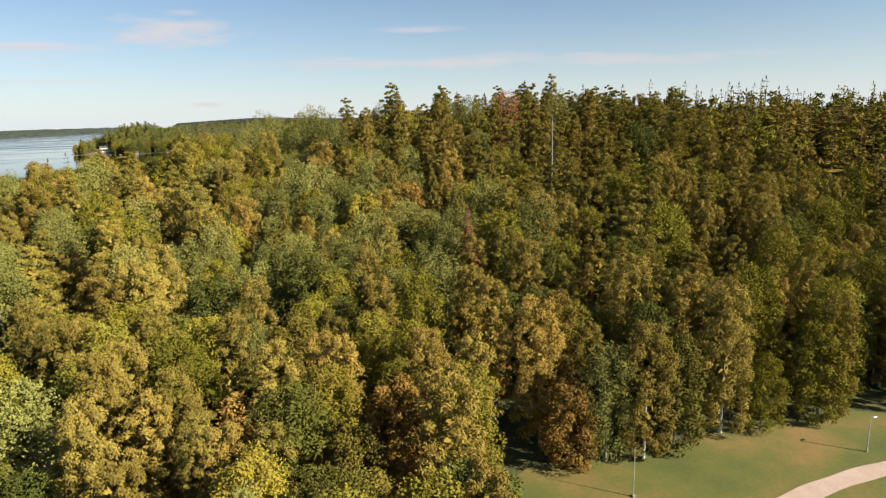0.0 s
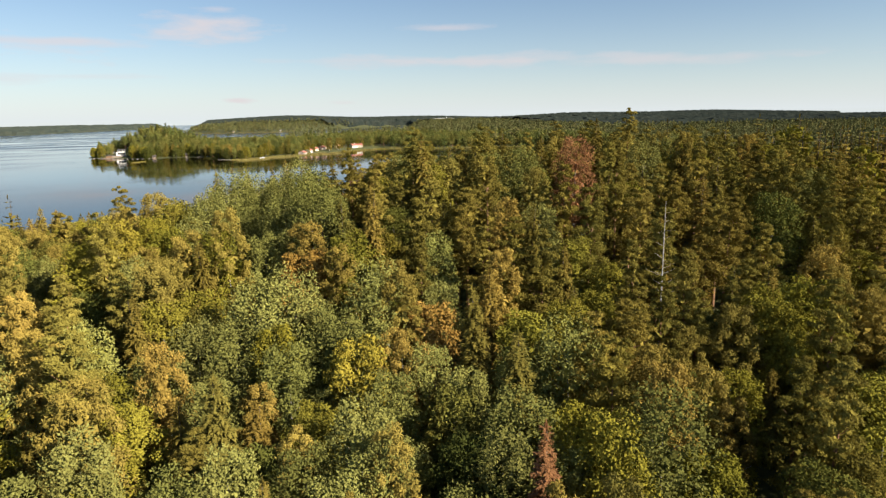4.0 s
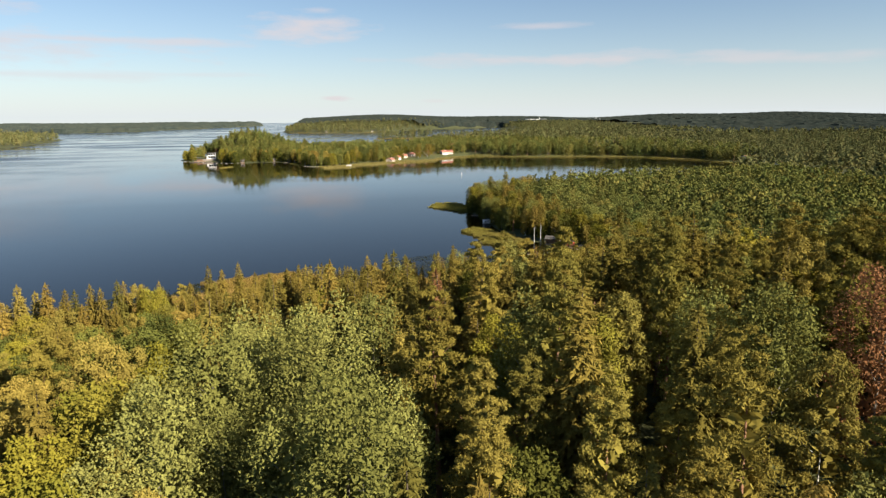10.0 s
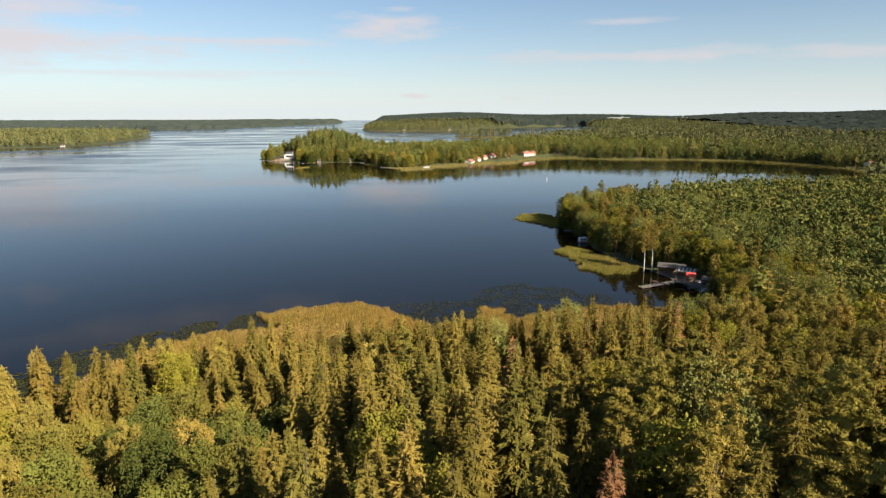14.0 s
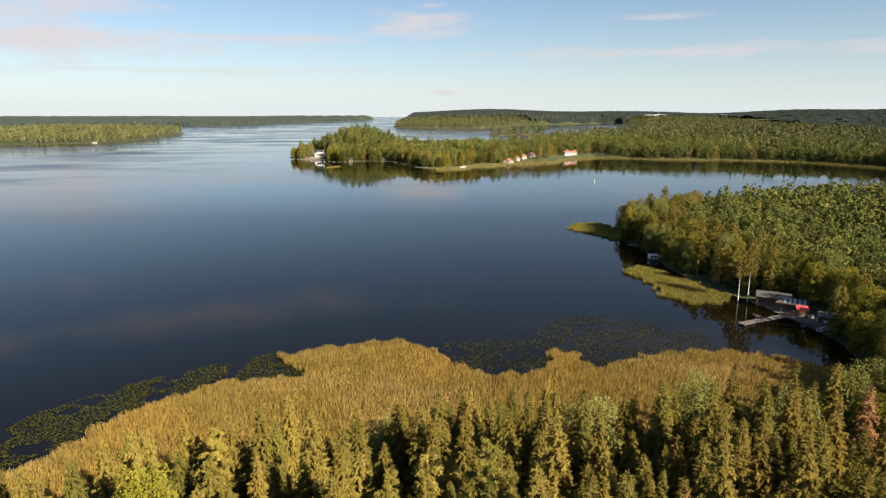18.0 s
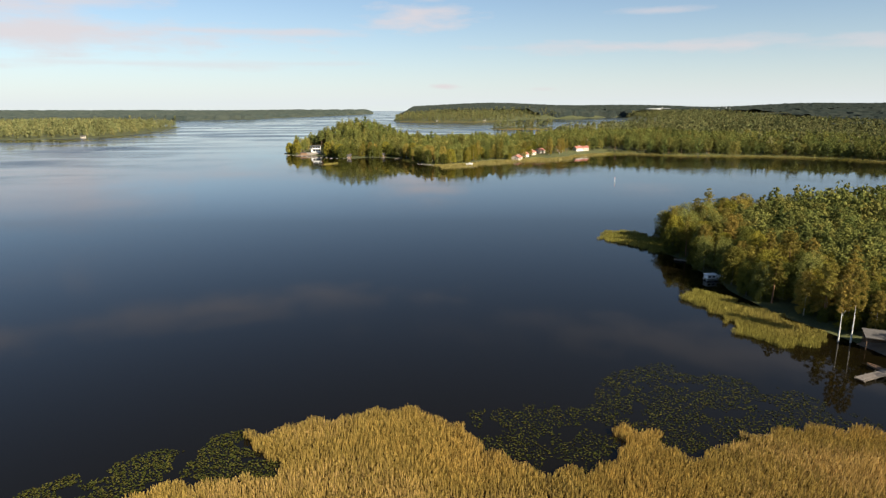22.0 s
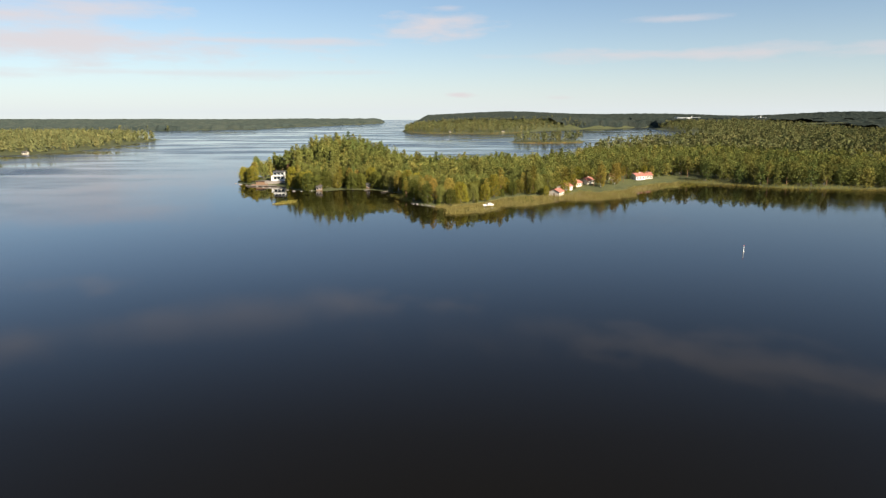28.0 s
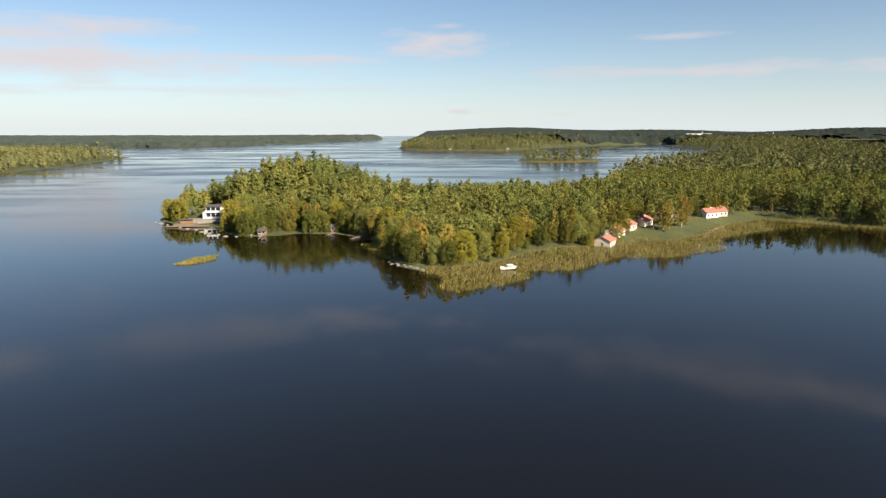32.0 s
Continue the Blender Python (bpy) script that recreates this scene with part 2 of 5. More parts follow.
def glass_material():
    m, nt = material("window glass")
    p = node(nt, "ShaderNodeBsdfPrincipled", Roughness=0.05)
    p.inputs["Base Color"].default_value = (0.02, 0.025, 0.03, 1)
    finish(nt, p.outputs[0])
    return m


GLASS = glass_material()


def ground_material():
    m, nt = material("forest floor and grass")
    big, small = noise_at(nt, 0.05, 5.0, 0.6, "World"), noise_at(nt, 1.6, 5.0, 0.7, "World")
    fac = maths(nt, "ADD", maths(nt, "MULTIPLY", big, 0.6), maths(nt, "MULTIPLY", small, 0.5))
    colour = ramp(nt, fac, ((0.35, (0.022, 0.026, 0.009)), (0.5, (0.045, 0.052, 0.012)), (0.65, (0.075, 0.078, 0.017)), (0.8, (0.12, 0.098, 0.03))))
    p = node(nt, "ShaderNodeBsdfPrincipled", Roughness=0.95)
    link(nt, colour, p.inputs["Base Color"])
    relief = node(nt, "ShaderNodeBump", Strength=0.6, Distance=0.2)
    link(nt, small, relief.inputs["Height"]), link(nt, relief.outputs[0], p.inputs["Normal"])
    finish(nt, p.outputs[0])
    return m


def lawn_material():
    m, nt = material("mown lawn")
    big, small = noise_at(nt, 0.09, 3.0, 0.6, "World"), noise_at(nt, 2.5, 5.0, 0.7, "World")
    fac = maths(nt, "ADD", maths(nt, "MULTIPLY", big, 0.8), maths(nt, "MULTIPLY", small, 0.3))
    colour = ramp(nt, fac, ((0.36, (0.052, 0.072, 0.010)), (0.52, (0.090, 0.095, 0.015)), (0.70, (0.19, 0.115, 0.036))))
    p = node(nt, "ShaderNodeBsdfPrincipled", Roughness=0.95)
    link(nt, colour, p.inputs["Base Color"])
    finish(nt, p.outputs[0])
    return m


def water_material():
    m, nt = material("lake water")
    geo = nt.nodes.new("ShaderNodeNewGeometry")
    calm = noise_at(nt, 0.010, 3.0, 0.5, "World")
    # wind streaks out on the open lake
    spread = nt.nodes.new("ShaderNodeVectorMath")
    spread.operation = "MULTIPLY"
    spread.inputs[1].default_value = (0.0035, 0.016, 0.0)
    link(nt, geo.outputs["Position"], spread.inputs[0])
    streak = node(nt, "ShaderNodeTexNoise", Scale=1.0, Detail=4.0, Roughness=0.6)
    link(nt, spread.outputs[0], streak.inputs["Vector"])
    place = nt.nodes.new("ShaderNodeSeparateXYZ")
    link(nt, geo.outputs["Position"], place.inputs[0])
    open_lake = maths(nt, "MAXIMUM", maths(nt, "MULTIPLY", maths(nt, "SUBTRACT", place.outputs[1], 780.0), 0.003), maths(nt, "MULTIPLY", maths(nt, "SUBTRACT", -150.0, place.outputs[0]), 0.004))
    gusts = maths(nt, "MULTIPLY", maths(nt, "MULTIPLY", maths(nt, "SUBTRACT", place.outputs[1], 390.0), 0.006, clamp=True), maths(nt, "MULTIPLY", maths(nt, "SUBTRACT", calm, 0.36), 3.0, clamp=True))
    wind = maths(nt, "MULTIPLY", maths(nt, "MULTIPLY", open_lake, 1.0, clamp=True), maths(nt, "MULTIPLY", maths(nt, "SUBTRACT", streak.outputs[0], 0.40), 6.0, clamp=True))
    p = node(nt, "ShaderNodeBsdfPrincipled", IOR=1.333)
    p.inputs["Base Color"].default_value = (0.0050, 0.0038, 0.0014, 1)
    # Added sheen by place: reflection dimmed near the reeds, raised beyond y = 330.
    link(nt, maths(nt, "ADD", maths(nt, "MULTIPLY", maths(nt, "MULTIPLY", maths(nt, "SUBTRACT", place.outputs[1], 330.0), 0.008, clamp=True), 0.7), 0.24), p.inputs["Specular IOR Level"])
    link(nt, maths(nt, "ADD", maths(nt, "ADD", maths(nt, "MULTIPLY", maths(nt, "SUBTRACT", calm, 0.45, clamp=True), 0.35), 0.035), maths(nt, "MULTIPLY", wind, 0.16)), p.inputs["Roughness"])
    waves = node(nt, "ShaderNodeTexNoise", Scale=0.9, Detail=4.0, Roughness=0.6)
    link(nt, geo.outputs["Position"], waves.inputs["Vector"])
    relief = node(nt, "ShaderNodeBump", Distance=0.05)
    link(nt, maths(nt, "ADD", maths(nt, "ADD", maths(nt, "MULTIPLY", maths(nt, "SUBTRACT", calm, 0.4, clamp=True), 0.5), 0.03), maths(nt, "ADD", maths(nt, "MULTIPLY", wind, 0.25), maths(nt, "MULTIPLY", gusts, 0.3))), relief.inputs["Strength"])
    link(nt, waves.outputs[0], relief.inputs["Height"]), link(nt, relief.outputs[0], p.inputs["Normal"])
    finish(nt, p.outputs[0])
    return m


GROUND, LAWN, WATER = ground_material(), lawn_material(), water_material()
RNG = np.random.default_rng(7)

# ---- the lie of the land ----
MAINLAND = ((-1600, -500), (-600, -200), (-300, -105), (-180, -50), (-110, 0), (-76, 34), (-52, 57), (-24, 73), (5, 82), (40, 82), (64, 87), (82, 102), (98, 124), (99, 145), (95, 160), (91, 173),
            (85, 196), (84, 220), (81, 242), (80, 262), (86, 284), (115, 312), (165, 332), (235, 356), (310, 400), (370, 445), (415, 490), (432, 550), (419, 607), (383, 661), (322, 690), (249, 700), (200, 735),
            (181, 745), (139, 712), (121, 686), (104, 674), (90, 679), (68, 661), (55, 654), (48, 656), (32, 643), (20, 625), (9, 617), (-9, 612), (-14, 608), (-22, 614), (-29, 626), (-41, 675), (-50, 685), (-62, 695), (-82, 693),
            (-97, 686), (-111, 686), (-124, 701), (-135, 719), (-151, 723), (-163, 728), (-178, 739), (-184, 760), (-173, 790), (-148, 820), (-80, 846), (-18, 800), (54, 809), (106, 867), (157, 1037), (253, 1257), (520, 1500), (600, 1900), (640, 2500), (4200, 2600), (4200, -1500), (-1600, -1500))
ISLAND = ((95, 1420), (130, 1384), (180, 1378), (225, 1400), (250, 1470), (180, 1520), (110, 1490))
FAR_SHORE = ((-157, 2030), (-90, 1930), (-5, 1890), (90, 1900), (170, 1965), (290, 2200), (600, 2420), (1100, 2500), (4200, 3300), (4200, 4700), (-250, 4700), (-200, 2900))
HEADLAND = ((-2600, 700), (-900, 1000), (-736, 1066), (-640, 1080), (-590, 1140), (-582, 1240), (-640, 1600), (-900, 1850), (-2600, 1900))
FAR_LEFT = ((-3600, 2100), (-1400, 2250), (-889, 2290), (-700, 2420), (-660, 2690), (-560, 2900), (-395, 3450), (-390, 3700), (-3600, 4300))


def shore_distance(x, y, outline):
    """Metres from the outline, more than 0 on land."""
    p = np.array(outline, float)
    q = np.roll(p, -1, 0)
    best, inside = np.full(x.shape, 1e18), np.zeros(x.shape, bool)
    for (ax, ay), (bx, by) in zip(p, q):
        t = np.clip(((x - ax) * (bx - ax) + (y - ay) * (by - ay)) / ((bx - ax) ** 2 + (by - ay) ** 2), 0, 1)
        best = np.minimum(best, (x - ax - t * (bx - ax)) ** 2 + (y - ay - t * (by - ay)) ** 2)
        if ay != by:
            inside ^= ((ay > y) != (by > y)) & (x < (bx - ax) * (y - ay) / (by - ay) + ax)
    return np.where(inside, 1, -1) * np.sqrt(best)


def bell(v, middle, low, high):
    return np.exp(-(((v - middle) / np.where(v < middle, low, high)) ** 2))


def land(x, y):
    """Ground height, and metres inland."""
    x, y = np.asarray(x, float), np.asarray(y, float)
    wob = 3.0 * np.sin(x * 0.11 + 1.3) * np.sin(y * 0.083) + 1.2 * np.sin(x * 0.31 + y * 0.27)
    far = np.maximum.reduce([shore_distance(x, y, o) for o in (MAINLAND, ISLAND, FAR_SHORE, HEADLAND, FAR_LEFT)])
    lake = 1 - np.hypot((x - 930) / 420, (y - 3050) / 330)
    far = np.where(lake > 0, -30.0, far)
    far = far + np.where(np.abs(far) < 60, wob * 0.6, 0)
    rise = np.clip(far * 0.09, -3.0, 1.6)
    up = 21.5 * bell(x, 60, 108, 430) * bell(y, -28, 45, 58)
    up = up + 20 * bell(x, -104, 42, 46) * bell(y, 782, 44, 50) + 5 * bell(x, 40, 110, 280) * bell(y, 740, 70, 160)
    up = up + 4 * bell(x, 420, 200, 500) * bell(y, 1000, 250, 400) + 26 * bell(x, 250, 260, 260) * bell(y, 2450, 300, 300) + 9 * bell(x, -20, 150, 150) * bell(y, 2200, 200, 200)
    up = up + 18 * bell(x, 1400, 900, 900) * bell(y, 2200, 500, 500) + 4 * bell(x, -900, 300, 300) * bell(y, 1400, 300, 300)
    up = up + np.clip((y - 3000) / 1500, 0, 1) * (14 + 12 * np.sin(x * 0.0021 + 1) + 6 * np.sin(x * 0.0057)) * np.clip((x + 1600) / 2000, 0.1, 1) + np.clip((y - 3000) / 1500, 0, 1) * 9
    up = up + 8 * bell(x, -1500, 700, 600) * bell(y, 2900, 400, 500)
    up = up + np.clip((x - 150) / 400, 0, 1) * bell(y, 150, 250, 250) * 4
    return rise + up * np.clip(far / 40, 0, 1), far


def height(x, y):
    return float(land(np.array([x]), np.array([y]))[0][0])


def mesh_of(name, verts, faces, mats, index=None, tint=None, smooth=False):
    """A mesh from arrays; all faces have as many corners."""
    verts, faces = np.asarray(verts, np.float32), np.asarray(faces, np.int32)
    me = bpy.data.meshes.new(name)
    me.vertices.add(len(verts))
    me.vertices.foreach_set("co", verts.ravel())
    k = faces.shape[1]
    me.loops.add(faces.size)
    me.loops.foreach_set("vertex_index", faces.ravel())
    me.polygons.add(len(faces))
    me.polygons.foreach_set("loop_start", np.arange(0, faces.size, k, dtype=np.int32))
    me.polygons.foreach_set("loop_total", np.full(len(faces), k, np.int32))
    for m in mats:
        me.materials.append(m)
    if index is not None:
        me.polygons.foreach_set("material_index", np.asarray(index, np.int32))
    if tint is not None:
        me.attributes.new("tint", "FLOAT", "POINT").data.foreach_set("value", np.asarray(tint, np.float32))
    me.polygons.foreach_set("use_smooth", np.full(len(faces), smooth))
    me.update(calc_edges=True)
    return me


def spaced(*runs):
    out = []
    for a, b, step in runs:
        out.extend(np.arange(a, b, step))
    return np.array(out)


def build_ground():
    xs = spaced((-4200, -1200, 150), (-1200, -300, 30), (-300, -130, 8), (-130, 180, 3.5), (180, 480, 8), (480, 1200, 30), (1200, 4300, 150))
    ys = spaced((-1500, -300, 80), (-300, -180, 8), (-180, 330, 3.5), (330, 560, 12), (560, 960, 5), (960, 2000, 25), (2000, 4800, 70))
    gx, gy = np.meshgrid(xs, ys)
    z, far = land(gx.ravel(), gy.ravel())
    verts = np.stack([gx.ravel(), gy.ravel(), z], 1)
    n, rows = len(xs), len(ys)
    i = (np.arange(rows - 1)[:, None] * n + np.arange(n - 1)).ravel()
    ob = new("ground", mesh_of("ground", verts, np.stack([i, i + 1, i + n + 1, i + n], 1), [GROUND], smooth=True))
    tagged(ob, "forest floor and grassy shores sloping into the lake", "ground", kind="structure")


build_ground()
me = mesh_of("water", [(-4300, -600, 0), (4300, -600, 0), (4300, 4790, 0), (-4300, 4790, 0)], [(0, 1, 2, 3)], [WATER])
tagged(new("water", me), "dark calm lake water mirroring the pale sky", "lake", kind="structure")


# ---- helpers for things ----
def part(name, bm, mat, parent=None, label=""):
    me = bpy.data.meshes.new(name)
    bm.to_mesh(me)
    bm.free()
    me.materials.append(mat)
    ob = new(name, me)
    ob.parent = parent
    return tagged(ob, label) if label else ob


def box(bm, x0, y0, z0, x1, y1, z1, bevel=0.0):
    made = bmesh.ops.create_cube(bm, size=1, matrix=Matrix.LocRotScale(((x0 + x1) / 2, (y0 + y1) / 2, (z0 + z1) / 2), None, (x1 - x0, y1 - y0, z1 - z0)))
    if bevel:
        edges = list({e for v in made["verts"] for e in v.link_edges})
        bmesh.ops.bevel(bm, geom=edges, offset=bevel, segments=1, affect="EDGES")
    return bm


def boxed(*dims, bevel=0.0):
    return box(bmesh.new(), *dims, bevel=bevel)


def rod(bm, a, b, r0, r1=None, sides=6):
    a, b = Vector(a), Vector(b)
    turn = (b - a).to_track_quat("Z", "Y").to_matrix().to_4x4()
    bmesh.ops.create_cone(bm, cap_ends=True, segments=sides, radius1=r0, radius2=r0 if r1 is None else r1, depth=(b - a).length, matrix=Matrix.Translation((a + b) / 2) @ turn)
    return bm


# ---- trees ----
def unit(v):
    return v / np.maximum(np.linalg.norm(v, axis=-1, keepdims=True), 1e-6)


def cards(centre, axis, normal, length, width):
    """Diamond-shaped sprays: corners as an array of n x 4 x 3."""
    axis = unit(axis)
    side = unit(np.cross(axis, normal))
    a, s = axis * length[:, None] / 2, side * width[:, None] / 2
    lift = unit(normal) * width[:, None] * 0.12
    return np.stack([centre - a, centre + s - lift - a * 0.1, centre + a, centre - s - lift - a * 0.1], 1)


def clumps(rng, centres, radius, count, size, droop, upward=0.35, flat=0.8, slim=0.6):
    """Leaf sprays over the outside of round clumps."""
    n = len(centres) * count
    c, r = np.repeat(centres, count, 0), np.repeat(radius, count)
    out = unit(rng.normal(size=(n, 3)) + (0, 0, upward))
    place = c + out * (r * rng.uniform(0.55, 1.05, n))[:, None] * (1, 1, flat)
    axis = unit(rng.normal(size=(n, 3)) * 0.7 + out * 0.5 + (0, 0, -droop))
    normal = unit(out + rng.normal(size=(n, 3)) * 0.20)
    return cards(place, axis, normal, size * rng.uniform(0.7, 1.3, n), size * slim * rng.uniform(0.7, 1.25, n))


def broad_crown(rng, h, r, fine, kind):
    """fine: 1 near, less far off."""
    low = {"maple": 0.06, "aspen": 0.10, "birch": 0.08, "autumn": 0.06}[kind]
    n = int(max(9, {"birch": 62, "aspen": 46}.get(kind, 52) * fine**0.5))
    z = low + (1 - low) * (np.arange(n) + rng.uniform(0, 1, n)) / n
    # a full oval, widest a little above the middle, closed down to the lowest boughs
    shape = np.sqrt(np.clip(1 - (np.abs(z - 0.46) / np.where(z < 0.46, 0.62, 0.57)) ** 2.3, 0.02, 1))
    turn = np.arange(n) * 2.39996 + rng.uniform(0, 1.2, n)
    out = rng.uniform(0.55, 1.0, n) ** 0.5 * r * shape * rng.uniform(0.78, 1.08, n)
    centres = np.stack([np.cos(turn) * out, np.sin(turn) * out, z * h * 0.93], 1)
    rad = r * rng.uniform(0.28, 0.44, n) * (0.86 if kind == "birch" else 1.0) * (40 / n) ** 0.25
    count = int(max(4, 175 * fine**0.7))
    size = {"maple": 0.32, "aspen": 0.29, "birch": 0.32, "autumn": 0.32}[kind] * fine**-0.53
    droop = {"maple": 0.15, "aspen": -0.35, "birch": 0.9, "autumn": 0.2}[kind]
    return clumps(rng, centres, rad, count, size, droop, 0.15 if kind == "birch" else 0.4, 1.45 if kind == "aspen" else 0.9, 0.42 if kind == "birch" and fine > 0.3 else 0.62)


def spruce_crown(rng, h, r, fine, thin=1.0):
    tiers = int(max(8, 34 * fine**0.45))
    out = []
    for k in range(tiers):
        u = (k + rng.uniform(0, 0.5)) / tiers
        z, reach = h * (0.10 + 0.90 * u), r * (1.02 - u) ** 0.74 * rng.uniform(0.8, 1.15) + 0.28
        n = int(max(5, (14 * (1 - u * 0.5)) * fine**0.3 * thin))
        turn = rng.uniform(0, 2 * np.pi) + np.arange(n) * 2 * np.pi / n + rng.normal(size=n) * 0.25
        long = reach * rng.uniform(0.7, 1.15, n)
        way = np.stack([np.cos(turn), np.sin(turn), -0.30 + 0.35 * u + rng.normal(size=n) * 0.1], 1)
        side = np.stack([-np.sin(turn), np.cos(turn), 0 * turn], 1)
        stem = np.array((0, 0, z))
        if fine <= 0.3:
            pieces = ((0.55, 0.0, 1.0, 0.75),)
        else:
            pieces = ((0.5, 0.0, 1.0, 0.22), (0.42, 0.55, 0.5, 0.3), (0.42, -0.55, 0.5, 0.3), (0.66, 0.5, 0.42, 0.3), (0.66, -0.5, 0.42, 0.3), (0.86, 0.35, 0.3, 0.34), (0.86, -0.35, 0.3, 0.34))
        for along, off, big, slim in pieces:
            sag = np.array((0, 0, -0.12 * along * along))
            centre = stem + (way + sag) * (long * along)[:, None] + side * (long * off * big * 0.45)[:, None]
            axis = way + side * off * 1.5 + np.array((0, 0, -0.15 + 0.3 * u))
            normal = np.stack([0.35 * np.cos(turn), 0.35 * np.sin(turn), 1 + 0 * turn], 1) + rng.normal(size=(n, 3)) * 0.25
            out.append(cards(centre, axis, normal, long * big * rng.uniform(0.85, 1.15, n), long * big * slim * rng.uniform(0.8, 1.3, n)))
            if fine > 0.3 and off <= 0:
                hang = centre + np.array((0, 0, -0.2))
                out.append(cards(hang, axis * (0.5, 0.5, 0.2) + np.array((0, 0, -0.9)), way + rng.normal(size=(n, 3)) * 0.3, np.minimum(long * 0.45, 0.8), np.minimum(long * 0.22, 0.4)))
    top = np.array([(0, 0, h * 0.985)] * 3)
    out.append(cards(top, np.array([(0.05, 0, 1.0), (0, 0.05, 1), (-0.05, 0, 1)]), np.array([(1.0, 0, 0), (0, 1, 0), (0.7, 0.7, 0)]), np.full(3, h * 0.06), np.full(3, 0.35)))
    return np.concatenate(out)


def pine_crown(rng, h, r, fine):
    n = int(max(9, 64 * fine**0.4))
    u = (np.arange(n) + rng.uniform(0, 1, n)) / n
    z = h * (0.36 + 0.61 * np.minimum(np.round(u * 15) / 15, 0.97)) + rng.normal(size=n) * 0.3
    reach = r * (1.03 - u) ** 0.6 * rng.uniform(0.4, 1.15, n) * np.where(u < 0.12, 0.7, 1)
    turn = np.arange(n) * 2.39996 + rng.uniform(0, 1.2, n)
    centres = np.stack([np.cos(turn) * reach, np.sin(turn) * reach, z], 1)
    size = 0.34 * fine**-0.46
    return clumps(rng, centres, r * rng.uniform(0.26, 0.42, n) * (1.15 - 0.7 * u) * (34 / n) ** 0.2, int(max(4, 140 * fine**0.7)), size, -0.25, 0.8, 0.58, 0.34 if fine > 0.3 else 0.6)


def inner_boughs(rng, h, r, low, cone, fine):
    """Large sprays close to the stem, which keep light from shining through a crown."""
    n = int(max(10, 190 * fine**0.4))
    u = rng.uniform(0, 1, n)
    wide = r * 0.42 * ((1 - u) if cone else np.sqrt(np.clip(1 - (2 * u - 0.9) ** 2, 0.1, 1)))
    a, out = rng.uniform(0, 2 * np.pi, n), rng.uniform(0.1, 1.0, n) * wide
    place = np.stack([np.cos(a) * out, np.sin(a) * out, h * (low + (0.84 - low) * u)], 1)
    big = np.clip(wide, 0.35, 0.75) * rng.uniform(0.9, 1.3, n) * fine**-0.25
    return cards(place, rng.normal(size=(n, 3)) + (0, 0, 0.6), rng.normal(size=(n, 3)), big, big * 0.8)


def crown_corners(kind, rng, h, r, fine):
    low, cone = (0.14, True) if kind in ("spruce", "dead", "young") else (0.4, False) if kind == "pine" else (0.16, False)
    crown = leafy_crown(kind, rng, h, r, fine)
    return np.concatenate([crown, inner_boughs(rng, h, r, low, cone, fine)]) if fine > 0.05 else crown


def leafy_crown(kind, rng, h, r, fine):
    if kind in ("spruce", "dead", "young"):
        return spruce_crown(rng, h, r, fine, 0.95 if kind == "dead" else 1.0)
    if kind in ("rust", "alder"):
        return broad_crown(rng, h, r, fine, "aspen" if kind == "rust" else "maple")
    if kind == "pine":
        return pine_crown(rng, h, r, fine)
    return broad_crown(rng, h, r, fine, kind)


def trunk_shape(kind, rng, h, sides=6):
    """A tapered, slightly bent trunk with limbs: corners and four-cornered faces."""
    verts, faces = [], []

    def limb(points, radii, sides):
        start = len(verts)
        for p, r in zip(points, radii):
            for k in range(sides):
                a = 2 * math.pi * k / sides
                verts.append((p[0] + r * math.cos(a), p[1] + r * math.sin(a), p[2]))
        for j in range(len(points) - 1):
            for k in range(sides):
                a, b = start + j * sides + k, start + j * sides + (k + 1) % sides
                faces.append((a, b, b + sides, a + sides))

    base = (h * 0.0115 + 0.05) * {"birch": 0.7, "snag": 0.55}.get(kind, 1.0)
    bend = rng.normal(size=2) * 0.012 * h
    top = {"spruce": 0.97, "young": 0.97, "snag": 1.0, "dead": 0.97, "birch": 0.5}.get(kind, 0.8)
    spine = [(bend[0] * u * u, bend[1] * u * u, h * u) for u in (-0.02, 0.04, 0.3 * top, 0.6 * top, top)]
    limb(spine, (base * 1.35, base, base * 0.75, base * 0.48, 0.03), sides)
    limbs = {"spruce": 3, "dead": 8, "snag": 30, "birch": 1}.get(kind, 5)
    for _ in range(limbs):
        u, a = rng.uniform(0.3, 0.96 if kind == "snag" else 0.75), rng.uniform(0, 2 * math.pi)
        reach = h * rng.uniform(0.08, 0.17) * (1.1 - u)
        lift = {"spruce": -0.1, "dead": 0.0, "snag": 0.15}.get(kind, 0.7) * reach
        x, y = bend * u * u
        p = [(x, y, h * u), (x + math.cos(a) * reach * 0.6, y + math.sin(a) * reach * 0.6, h * u + lift * 0.5), (x + math.cos(a) * reach * 1.3, y + math.sin(a) * reach * 1.3, h * u + lift * 1.6)]
        limb(p, (base * 0.25, base * 0.16, 0.02), 4)
    return np.array(verts), np.array(faces)


def card_mesh(name, corners, mat):
    v = corners.reshape(-1, 3)
    return mesh_of(name, v, np.arange(len(v)).reshape(-1, 4), [mat])


